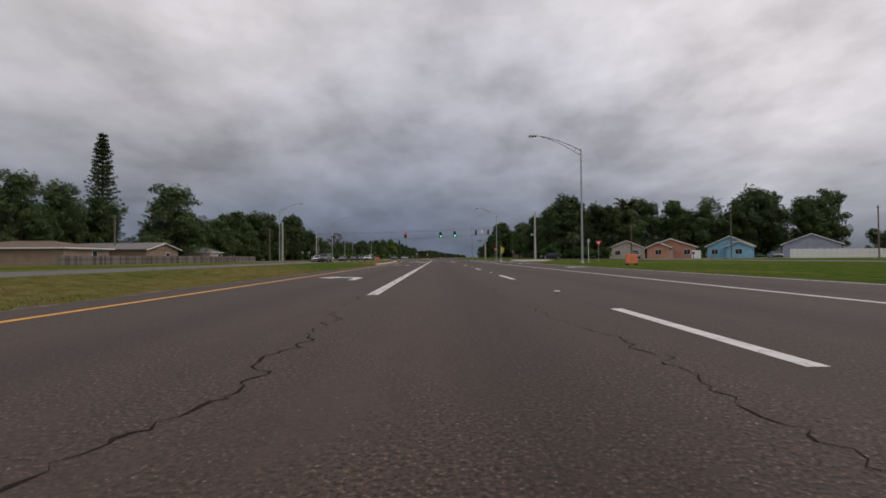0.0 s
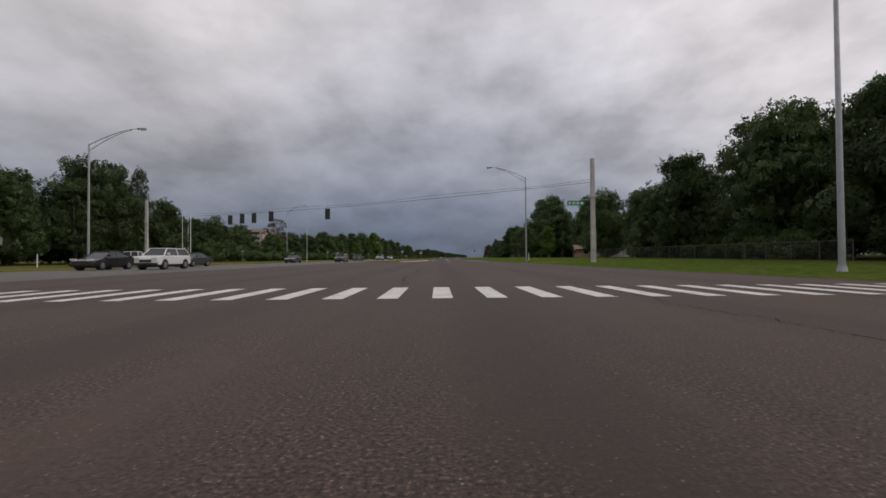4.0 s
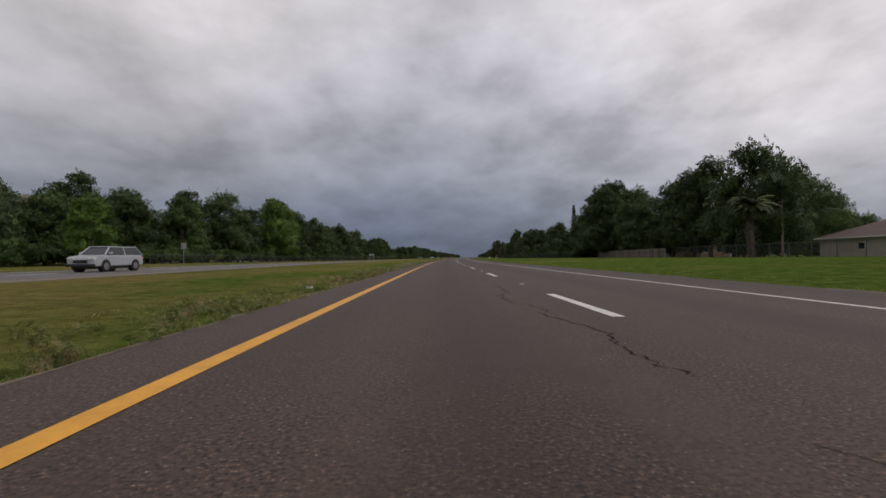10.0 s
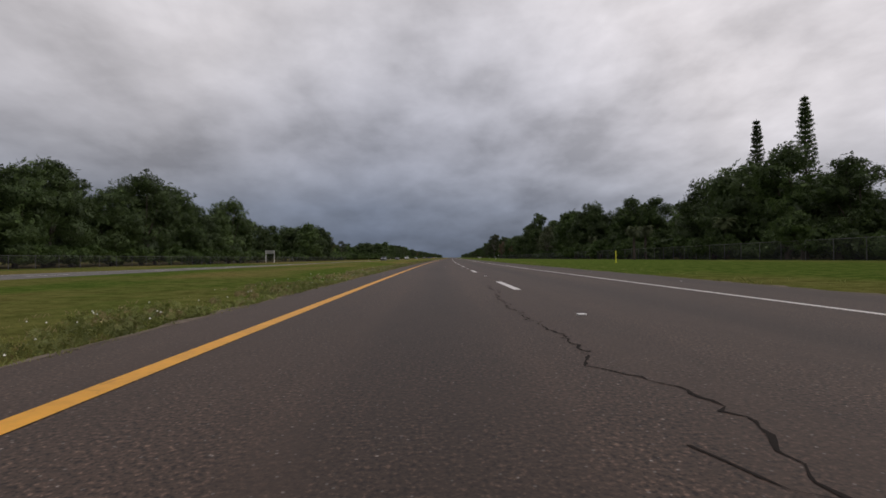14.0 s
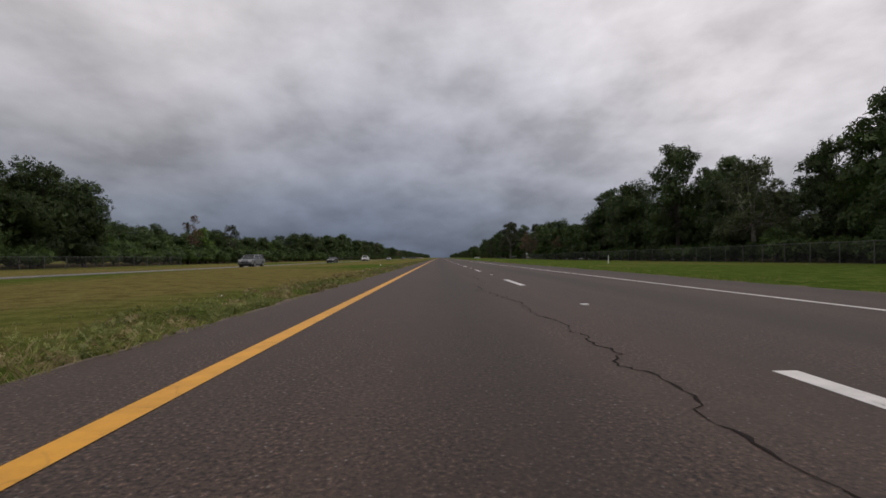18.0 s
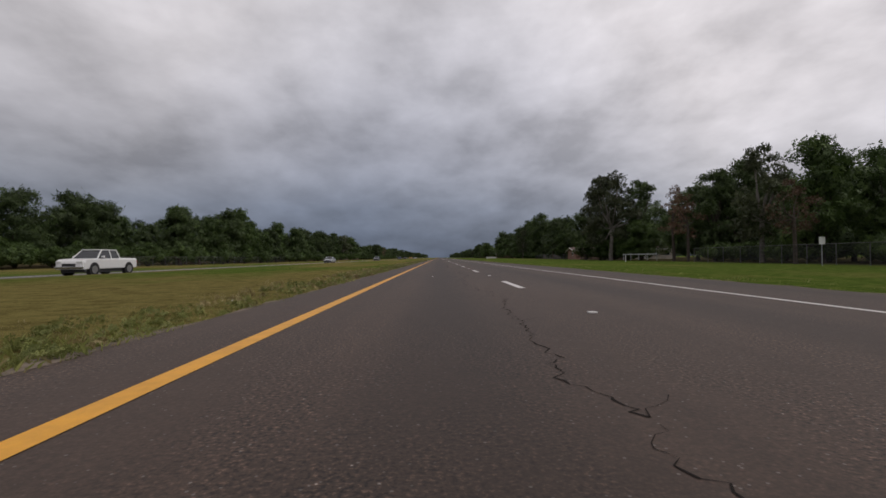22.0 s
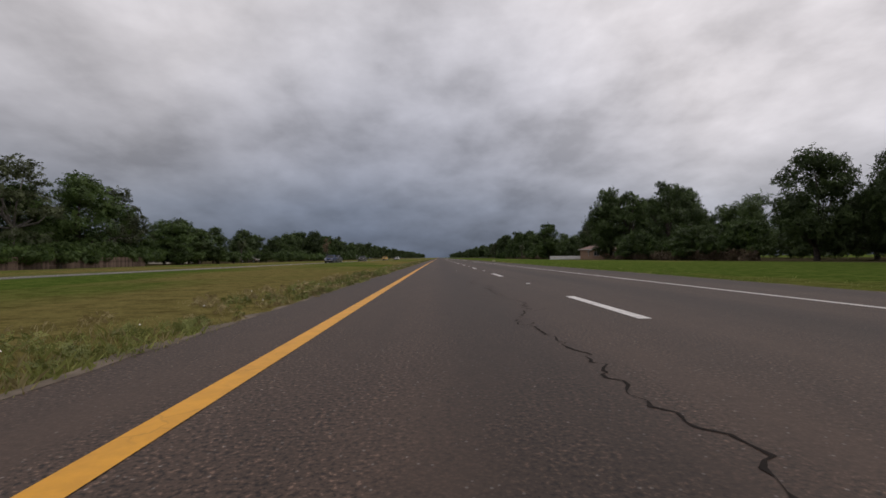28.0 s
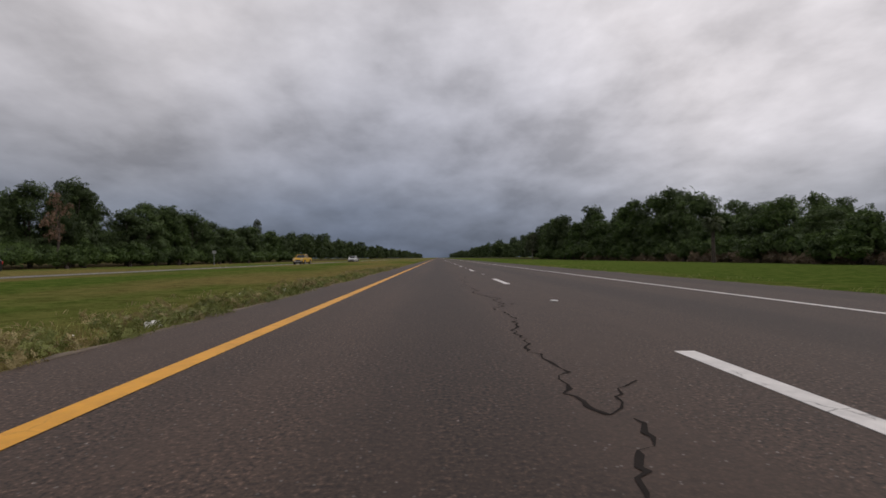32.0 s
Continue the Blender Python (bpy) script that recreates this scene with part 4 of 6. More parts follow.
single(("norfolk", 119, -88, 31, 1.15), ("oak", 104, -62, 16.6, 1.4), ("mid", 96, -72, 13, 1.0), ("airy", 206, -66.5, 19.5, 0.45), ("queen", 134, 52.5, 15.5, 1.0),
       ("palm", 121, 33, 7.5, 1.0), ("norfolk", 461.5, 46.7, 20, 0.75), ("norfolk", 462, 54.5, 23.6, 0.75), ("palm", 326.4, 33.5, 7.2, 1.6), ("palm", 460, 27, 5.2, 1.0),
       ("palm", 470, 33, 6.0, 1.0), ("palm", 424, 33, 6.5, 1.0), ("palm", 448, 33.5, 5.5, 1.1), ("palm", 500, 33, 5.5, 1.0), ("tall", 252, 30, 17.5, 1.0),
       ("oak", 281, 37, 16.0, 1.4), ("oak", 243, 31, 17.6, 1.05), ("oak", 452, 38, 12.6, 1.0), ("oak", 462, 38.5, 11.6, 1.0), ("oak", 138, 40, 14, 1.0))
single(("oak", 708, 40, 12, 1.1), ("tall", 700, 38, 12.6, 1.0), ("mid", 722, 31, 7, 1.0), ("mid", 728, 33.5, 7.5, 1.0), ("mid", 716, 34, 7, 1.0),
       ("tall", 394, 37, 16.4, 1.0), ("airy", 402, 39, 15.5, 0.9), ("mid", 909, -51, 7.4, 1.35), ("oak", 917, -52, 7.0, 1.25), ("tall", 131, 47, 14, 1.0),
       ("mid", 442, 37, 12.4, 1.0), ("airy", 266, 38, 15, 0.9), ("oak", 75, -70, 14.5, 1.0), ("oak", 89, -74, 15, 1.0), ("bright", 236, 28.5, 8.5, 0.8),
       ("oak", 290, 44, 15.5, 0.95), ("oak", 246, 44, 17.5, 1.0), ("airy", 302, 50, 15, 0.6), ("bright", 394, -48, 16, 1.1), ("bright", 402, -49, 16.4, 1.1), ("mid", 549, -50, 12.5, 1.0))
single(("oak", 559, -52, 12.4, 1.0), ("oak", 568, -52, 12.8, 1.0), ("oak", 575, -51, 11.6, 0.9), ("bright", 326, -43, 8.0, 0.9), ("oak", 566, -57, 13.5, 0.9),
       ("airy", 640, -60, 10, 0.7), ("norfolk", 729, -120, 17.5, 0.8), ("norfolk", 732, -114, 15.5, 0.8), ("airy", 719, 30, 15.5, 1.1), ("airy", 726, 32, 15.5, 0.9),
       ("tall", 722, 37, 14.5, 1.0), ("dry", 704, 34, 11, 0.9), ("dry", 698, 33, 9, 0.8), ("dry", 676, 31, 7.5, 0.8), ("mid", 660, 33, 8.0, 0.9),
       ("dry", 648, 33, 6.5, 0.7), ("queen", 656, 41, 9.0, 0.85), ("oak", 763, 38, 12.4, 1.1), ("mid", 766, 34, 7.5, 0.8), ("oak", 774, 36, 12.6, 1.25))
single(("airy", 826, 33, 11, 0.9), ("mid", 884, -50, 12, 1.2), ("airy", 893, -52, 11.5, 1.1), ("airy", 876, -52, 12.5, 1.2), ("oak", 871, 38, 11.6, 1.0),
       ("tall", 586, 37, 18.0, 1.0), ("oak", 934, 39.5, 16.5, 1.0), ("airy", 938, 41, 15, 1.1), ("tall", 928, 42, 14.5, 1.1), ("mid", 968, 32.5, 10.8, 1.3),
       ("airy", 1109, -64, 14, 0.5), ("dry", 1003, -46, 8.5, 0.6), ("palm", 958, -60, 6.5, 1.0), ("palm", 946, -66, 8, 1.0), ("palm", 1002, 30, 5.5, 1.0),
       ("tall", 619, 38, 15.6, 1.0), ("oak", 613, 40, 15.0, 1.0), ("airy", 733, 33, 16.6, 1.0), ("tall", 128, 36.5, 15.0, 0.9), ("oak", 131, 42.5, 15.0, 0.9), ("oak", 866, 43, 11.2, 0.85), ("oak", 284, 39, 14.6, 0.9), ("dry", 622, -61, 11, 0.8), ("oak", 969, 46, 11.6, 1.0),
       ("oak", 957, 56, 15.5, 1.1), ("tall", 911, 42, 14.2, 1.0), ("mid", 679, 36, 12.2, 1.0), ("airy", 686, 35, 12.6, 0.9),
       ("dry", 285, -66, 15.5, 1.3), ("dry", 289, -69, 14.5, 1.2), ("airy", 1124, 34, 9, 0.8))
for k in range(7):   # beneath the tall pair of trees
    plant("shrub", 717 + 3.2 * k, 32 + 2.5 * math.sin(k * 2.3), 3.2 + math.sin(k * 1.7), 1.25)
for k in range(11):   # behind the bungalows
    plant(("oak", "tall", "mid")[k % 3], 140 + 4 * math.sin(k * 2.1), 54 + 6.6 * k, 16.5 + 2.2 * math.sin(k * 1.3) + (4 if k > 5 else 0), 1.1)
# shrubs by the fences
for s0, s1, u, n, h in ((395, 520, 32.5, 24, 4.6), (520, 620, 33, 10, 3.4), (876, 916, 36, 13, 5.2), (976, 1100, 33, 24, 4.2), (600, 700, -50, 18, 4.2), (900, 985, -50, 14, 3.4), (700, 880, -46, 22, 3.6), (286, 350, -46, 6, 2.6),
                        (118, 125, 26, 2, 3.8), (330, 345, 40, 4, 2.4), (620, 668, 33.5, 9, 4.4), (1000, 1060, -46, 10, 3.6)):
    for i in range(n):
        plant("shrub", s0 + (s1 - s0) * (i + tree_rnd.random()) / n, u + tree_rnd.uniform(-1.5, 2.0), h * tree_rnd.uniform(0.65, 1.1), tree_rnd.uniform(0.9, 1.3))


def woodland(name, label, rows, mat, seed, per=18, size=1.05):
    """The mass of crowns behind the front trees, joined: rows of (s0, s1, u0, u1, height, spacing)."""
    r = np.random.default_rng(seed)
    V, Fc, n0 = [], [], 0
    for s0, s1, u0, u1, h, gap in rows:
        for s in np.arange(s0, s1, gap):
            for _ in range(2):
                ss, u = s + r.uniform(-gap, gap) * 0.5, r.uniform(u0, u1)
                hh = 1.25 * h * r.uniform(0.75, 1.03)
                v, f, _c = crown_shape(int(r.integers(1e6)), hh, max(3.4, hh * 0.46), 0.2, 14, per, size, 0.70, False)
                p = at(ss, u, 0)
                V.append(v + np.array((p.x, p.y, 0.0))), Fc.append(f + n0)
                n0 += len(v)
    return tagged(new(name, np_mesh(name, np.concatenate(V), np.concatenate(Fc), mat)), label, "trees", kind="stuff")


woodland("woodland", "dark green woodland behind the houses and fences", [(138, 166, 56, 112, 15.5, 5), (136, 300, 44, 70, 14.5, 9), (352, 404, 56, 80, 14.5, 9), (300, 420, 84, 110, 9, 7), (862, 920, 54, 70, 5.5, 6), (404, 520, 46, 70, 10.5, 9), (520, 620, 46, 70, 12, 9),
          (620, 700, 48, 75, 9.5, 9), (700, 850, 52, 80, 12, 9), (850, 975, 66, 95, 11.5, 9), (972, 1030, 50, 75, 6.5, 10), (1030, 1130, 46, 75, 9.5, 10), (915, 965, 58, 70, 11, 8), (-20, 1130, 95, 130, 7, 22)], OAK, 5)
woodland("woodland", "green woodland beyond the opposite carriageway", [(-20, 100, -110, -76, 10.5, 9), (100, 250, -90, -68, 11.5, 9), (250, 520, -80, -58, 10.5, 9), (520, 600, -100, -74, 8.0, 9), (596, 720, -85, -66, 7.6, 9),
          (720, 890, -78, -60, 9.8, 9), (890, 985, -95, -74, 5.5, 9), (985, 1130, -80, -62, 9.5, 10), (-20, 1130, -130, -105, 7, 22)], OAK, 6)
woodland("undergrowth", "dark tangled undergrowth below the roadside trees", [(118, 196, 33, 40, 3.4, 5), (242, 284, 33, 42, 3.4, 5), (404, 700, 38, 44, 2.8, 7), (770, 860, 38, 44, 2.6, 5), (1000, 1120, 38, 44, 3, 6), (915, 945, 46, 54, 3, 5), (925, 985, 58, 66, 5, 5),
          (404, 520, 34, 37, 2.4, 5), (520, 700, 35, 38, 2.2, 5), (812, 862, 35, 38, 2.4, 5), (985, 1120, 34, 37, 2.6, 5), (268, 292, 37, 41, 3.0, 4), (225, 345, -51, -47, 2.6, 5),
          (345, 520, -51, -48, 2.8, 5), (545, 720, -54, -50, 2.4, 5), (720, 900, -50, -47, 2.4, 5), (985, 1110, -51, -48, 2.4, 5), (112, 204, -66, -58, 4.6, 6.5), (204, 520, -58, -53, 4.4, 6.5), (556, 890, -66, -56, 3.6, 7), (985, 1110, -60, -54, 3, 7), (868, 902, -58, -52, 4, 4), (902, 985, -60, -54, 2.6, 7)], MID, 8, 14, 0.6)
woodland("woodland", "distant dark woods along the highway", [(1120, 1500, 36, 60, 10.5, 10), (1500, 2300, 34, 60, 10, 16), (1110, 1500, -72, -50, 10, 10), (1500, 2300, -70, -48, 10, 16)], OAK, 7, 20, 1.0)

# ---------- street furniture ----------
GALV = plain("galvanised_steel", (0.42, 0.43, 0.44), 0.45, 0.6, 0.12, 2.0)
ALU = plain("aluminium_pole", (0.50, 0.50, 0.50), 0.4, 0.7, 0.10, 2.0)
POLE_CONC = plain("pole_concrete", (0.48, 0.46, 0.43), 0.9, vary=0.2, scale=1.2, bump=0.25)
BLACK = plain("black_plastic", (0.025, 0.025, 0.026), 0.5)
SIGNAL_DARK = plain("signal_housing", (0.030, 0.032, 0.030), 0.55)
SIGNAL_BORDER = plain("signal_border", (0.42, 0.20, 0.03), 0.5)
WIRE = plain("cable", (0.05, 0.05, 0.05), 0.6)
SIGN_WHITE = plain("sign_white", (0.80, 0.80, 0.78), 0.4, vary=0.06)
SIGN_BACK = plain("sign_back", (0.40, 0.41, 0.41), 0.5, 0.4)
SIGN_GREEN = plain("sign_green", (0.01, 0.22, 0.13), 0.4, vary=0.08)
SIGN_YELLOW = plain("sign_fluorescent", (0.72, 0.70, 0.04), 0.4, vary=0.06)
SIGN_RED = plain("sign_red", (0.50, 0.03, 0.03), 0.4)
ORANGE = plain("orange_board", (0.75, 0.22, 0.10), 0.6)
WHITE_PLASTIC = plain("white_plastic", (0.75, 0.75, 0.74), 0.5, vary=0.08)
WOOD_POLE = plain("weathered_pole_wood", (0.20, 0.16, 0.13), 0.95, vary=0.3, scale=5, bump=0.5)


def glow(name, col, power):
    m, N, L, b = material(name, 0.3)
    b.inputs["Base Color"].default_value = (*col, 1)
    b.inputs["Emission Color"].default_value = (*col, 1)
    b.inputs["Emission Strength"].default_value = power
    return m


GREEN_LIT, RED_LIT = glow("green_signal_light", (0.05, 1.0, 0.55), 3.0), glow("red_signal_light", (1.0, 0.04, 0.03), 2.2)
LENS_OFF = plain("unlit_lens", (0.03, 0.03, 0.03), 0.25)
HEAD_LIT = glow("headlamp_light", (1.0, 0.93, 0.8), 1.6)


def gz(s, u):
    return ground_z(s, u) if (u > right_edge(s) or u < opp_far(s) or opp_near(s) < u < left_edge(s)) else opp_z(s) if u < -15 else 0.0


def street_lamp(s, u, turn, tall=1.0, label="tall galvanised street lamp with truss arm"):
    """turn: degrees; the arm points to local -x."""
    t = thing("street_lamp", spot(s, u, gz(s, u), turn) @ Matrix.Diagonal((1, 1, tall, 1)), label, "street lamp", "street lamps along the highway")
    part("base", tube(B(), (0, 0, 0), (0, 0, 0.22), 0.19, 0.15, 12), GALV, t)
    part("pole", tube(B(), (0, 0, 0.1), (0, 0, 12.25), 0.125, 0.075, 12), GALV, t)
    bm = B()
    up_, lo_ = [], []
    for i in range(9):
        k = i / 8
        up_.append(Vector((-4.9 * k, 0, 12.15 + 1.6 * math.sin(k * 1.45))))
        lo_.append(Vector((-4.9 * k, 0, 11.55 + 2.15 * math.sin(k * 1.45))))
    limb(bm, up_, 0.045, 0.035)
    arm = part("arm", bm, GALV, t)
    bm = B()
    limb(bm, lo_[:8], 0.04, 0.03)
    part("lower_chord", bm, GALV, arm)
    for i in (1, 3, 5):
        part("strut", tube(B(), up_[i], lo_[i], 0.02, 0.02, 6), GALV, arm)
    bm = box(B(), -5.2, 0, 13.63, 0.85, 0.34, 0.16, 0.06)
    head = part("lamp_head", bm, SIGN_BACK, t)
    part("lens", box(B(), -5.3, 0, 13.57, 0.45, 0.26, 0.08, 0.03), WHITE_PLASTIC, head)
    return t


for s, u, turn in ((49.6, 13.0, 0), (123.6, 13.2, 0), (172.6, 10.3, 0), (110.3, -40, 180), (152, -37, 180), (244, -47.6, 180)):
    street_lamp(s, u, turn, 1.2 if s == 244 else 1.0)


def concrete_pole(s, u, h, label="square pale concrete signal pole"):
    t = thing("concrete_pole", spot(s, u, gz(s, u)), label, "pole", "concrete poles at the crossing")
    bm = box(B(), 0, 0, -0.2, 0.46, 0.46, h + 0.2, 0.03)
    for v in bm.verts:
        if v.co.z > 1:
            v.co.x *= 0.72
            v.co.y *= 0.72
    part("shaft", bm, POLE_CONC, t)
    bm = B()
    box(bm, 0, 0, h * 0.62, 0.52, 0.52, 0.10, 0.01)
    part("bracket", bm, GALV, t)
    return t


conc = [concrete_pole(110.7, 20.8, 11.4), concrete_pole(152, 13.1, 10.4), concrete_pole(132.7, -46.8, 11.0), concrete_pole(182, -50, 10.4)]


def street_name(parent, x, z, wide):
    """A green street-name board on an arm, its words as plain bars."""
    bm = B()
    tube(bm, (0, 0, z + 0.34), (x, 0, z + 0.34), 0.03, 0.03, 6)
    part("sign_arm", bm, GALV, parent)
    b = part("name_board", box(B(), x * 0.72, -0.05, z - 0.22, wide, 0.03, 0.45, 0.008), SIGN_GREEN, parent, "green street-name board")
    for i in range(4):
        part("lettering_bar", box(B(), x * 0.72 - wide * 0.36 + i * wide * 0.24, -0.069, z - 0.08, wide * (0.10, 0.17, 0.13, 0.15)[i], 0.006, 0.16), SIGN_WHITE, b)


street_name(conc[0], -0.9, 5.9, 0.9)
street_name(conc[1], -2.4, 5.9, 1.7)


def traffic_signal(s, u, ztop, turn, lit, label):
    """A three-lamp head hanging by its hanger at ztop; turn 0 faces the oncoming camera."""
    t = thing("traffic_signal", spot(s, u, ztop, turn), label, "traffic light", "traffic signals on the span wire")
    part("hanger", tube(B(), (0, 0, -0.35), (0, 0, 0.1), 0.03, 0.03, 8), GALV, t)
    body = part("housing", box(B(), 0, 0.06, -1.42, 0.36, 0.22, 1.07, 0.04), SIGNAL_DARK, t)
    bm = B()
    box(bm, 0, 0.05, -1.54, 0.62, 0.015, 1.32, 0.02)
    part("backplate", bm, SIGNAL_DARK, t)
    bm = B()
    for z in (-1.54, -0.285):
        box(bm, 0, 0.04, z, 0.62, 0.012, 0.065)
    for x in (-0.287, 0.287):
        box(bm, x, 0.04, -1.475, 0.045, 0.012, 1.19)
    part("reflective_border", bm, SIGNAL_BORDER, t, "orange reflective border")
    part("aerial", tube(B(), (0, 0, 0.1), (0, 0, 0.85), 0.018, 0.012, 6), GALV, t)
    for i, nm in enumerate(("red", "amber", "green")):
        z = -0.53 - 0.355 * i
        bm = B()
        r = bmesh.ops.create_cone(bm, cap_ends=False, segments=18, radius1=0.15, radius2=0.14, depth=0.26)
        bmesh.ops.delete(bm, geom=[f for f in bm.faces if f.calc_center_median().y > 0.1], context="FACES")
        bmesh.ops.transform(bm, matrix=Matrix.Translation((0, -0.17, z)) @ Matrix.Rotation(radians(90), 4, "X"), verts=bm.verts)
        thicken(bm, 0.008)
        part("visor", bm, SIGNAL_DARK, t)
        bm = B()
        bmesh.ops.create_cone(bm, cap_ends=True, segments=20, radius1=0.135, radius2=0.12, depth=0.03)
        bmesh.ops.transform(bm, matrix=Matrix.Translation((0, -0.065, z)) @ Matrix.Rotation(radians(90), 4, "X"), verts=bm.verts)
        on = lit == nm
        part("lens", bm, (RED_LIT if nm == "red" else GREEN_LIT) if on else LENS_OFF, t, f"glowing {nm} lens" if on else "")
    return t


def span_wire(a, b, sag, name, label):
    pts = []
    a, b = Vector(a), Vector(b)
    for i in range(21):
        k = i / 20
        p = a.lerp(b, k)
        p.z -= sag * 4 * k * (1 - k)
        pts.append(p)
    bm = B()
    limb(bm, pts, 0.018, 0.018)
    w = thing(name, Matrix(), label, "cable")
    part("wire", bm, WIRE, w)
    bm = B()
    limb(bm, [p + Vector((0, 0, 0.28 - 0.10 * math.sin(i))) for i, p in enumerate(pts)], 0.012, 0.012)
    part("wire", bm, WIRE, w)
    return w


span_wire(at(110.7, 20.8, 8.0), at(110.3, -1, 7.15), 0.12, "span_wire", "black span wire carrying the traffic signals")
span_wire(at(110.3, -1, 7.15), at(132.7, -46.8, 7.5), 0.15, "span_wire", "black span wire carrying the turn signal")
span_wire(at(152, 13.1, 8.2), at(182, -50, 7.6), 0.6, "span_wire", "black span wire over the far side")
traffic_signal(113.0, -10.36, 7.05, 0, "red", "traffic signal with lit red arrow")
traffic_signal(110.3, -1.85, 7.03, 0, "green", "traffic signal with lit green lens")
traffic_signal(110.3, 1.55, 7.2, 0, "green", "traffic signal with lit green lens")
traffic_signal(110.5, 6.65, 7.5, -70, "", "dark traffic signal turned to the side street")
traffic_signal(110.5, 9.55, 7.55, -70, "", "dark traffic signal turned to the side street")
lane_board = thing("lane_sign", spot(110.5, 8.1, 6.45), "white overhead sign on the span wire", "sign")
part("panel", box(B(), 0, 0, 0, 0.62, 0.03, 0.75, 0.02), SIGN_WHITE, lane_board)
part("bracket", tube(B(), (0, 0, 0.7), (0, 0, 1.0), 0.02, 0.02, 6), GALV, lane_board)
for s, u in ((163, -16), (166, -24), (168, -27), (169, -29), (171, -31.5)):
    traffic_signal(s, u, 7.1, 180, "", "dark back of a traffic signal on span wire")

SIGN_BLACK = plain("sign_black", (0.02, 0.02, 0.02), 0.5)


def words(text, size, x, y, z, parent, mat, name="lettering"):
    c = bpy.data.curves.new(name, "FONT")
    c.body, c.size, c.align_x, c.align_y, c.extrude = text, size, "CENTER", "CENTER", 0.002
    c.materials.append(mat)
    c.offset = 0.006 * size / 0.2
    dg = bpy.context.evaluated_depsgraph_get()
    tmp = bpy.data.objects.new(name, c)
    me = bpy.data.meshes.new_from_object(tmp.evaluated_get(dg))
    bpy.data.objects.remove(tmp)
    ob = new(name, me)
    ob.parent = parent
    ob.matrix_basis = pose(x, y, z, 90, 0, 0)
    return ob


def post_sign(s, u, h, turn, label, wide=0.62, tall=0.78, face=SIGN_WHITE, name="road_sign", post=GALV):
    t = thing(name, spot(s, u, gz(s, u), turn), label, "sign", "road signs")
    part("post", box(B(), 0, 0, -0.3, 0.055, 0.055, h + 0.2, 0.008), post, t)
    p = part("panel", box(B(), 0, -0.04, h - tall, wide, 0.012, tall, 0.03 if wide > 0.3 else 0.0), face, t)
    return t, p


for s, u, h in ((277.5, 10.3, 3.35), (276.1, -9.4, 3.05)):
    t, p = post_sign(s, u, h, 0, "white speed limit 55 sign on steel post", 0.76, 0.92, name="speed_limit_sign")
    bm = B()
    for x, z, w, d in ((0, h - 0.035, 0.70, 0.014), (0, h - 0.90, 0.70, 0.014)):
        box(bm, x, -0.05, z, w, 0.004, d)
    for x in (-0.35, 0.35):
        box(bm, x, -0.05, h - 0.89, 0.014, 0.004, 0.86)
    part("border", bm, SIGN_BLACK, p)
    words("SPEED", 0.205, 0, -0.051, h - 0.16, p, SIGN_BLACK)
    words("LIMIT", 0.205, 0, -0.051, h - 0.35, p, SIGN_BLACK)
    words("55", 0.46, 0, -0.051, h - 0.66, p, SIGN_BLACK)
# sign backs across the median
t, p = post_sign(259.3, -14.6, 3.05, 0, "grey back of a keep-off sign in the median", 0.5, 0.5, SIGN_BACK)
bm = B()
bmesh.ops.create_cone(bm, cap_ends=True, segments=8, radius1=0.46, radius2=0.46, depth=0.012)
bmesh.ops.transform(bm, matrix=Matrix.Translation((0, -0.055, 2.75)) @ Matrix.Rotation(radians(90), 4, "X") @ Matrix.Rotation(radians(22.5), 4, "Z"), verts=bm.verts)
part("octagon", bm, SIGN_BACK, t)
for s, u, h, w, d in ((273.4, -43, 3.2, 0.6, 0.7), (340.7, -40.5, 3.1, 0.75, 0.9), (205, -44, 2.5, 0.6, 0.4), (232, -42, 2.4, 0.5, 0.5), (150, -44, 2.9, 0.75, 0.75), (129, -40, 2.6, 0.55, 0.6), (300, -39, 2.6, 0.6, 0.6), (1024, -38, 2.4, 0.6, 0.5)):
    post_sign(s, u, h, 180, "grey back of a road sign on post", w, d, SIGN_BACK)
post_sign(669.4, 28.0, 2.25, 0, "small white sign on a fence post", 0.45, 0.6)
post_sign(646, 31, 1.7, 0, "small white sign beside the fence", 0.4, 0.4)
# school crossing sign: a five-sided board, plain shapes on it, and a plate below
t, p = post_sign(114.3, 13.4, 2.2, 0, "fluorescent yellow crossing sign with lower plate", 0.62, 0.42, SIGN_YELLOW, "crossing_sign")
bm = B()
vs = [bm.verts.new(v) for v in ((-0.42, -0.05, 2.3), (0.42, -0.05, 2.3), (0.42, -0.05, 2.85), (0, -0.05, 3.25), (-0.42, -0.05, 2.85))]
bm.faces.new(vs)
thicken(bm, 0.012)
part("board", bm, SIGN_YELLOW, t)
bm = B()
for x in (-0.13, 0.13):
    box(bm, x, -0.07, 2.42, 0.10, 0.006, 0.42)
box(bm, 0, -0.056, 1.93, 0.34, 0.006, 0.10)
part("symbol_bars", bm, SIGN_BLACK, t)
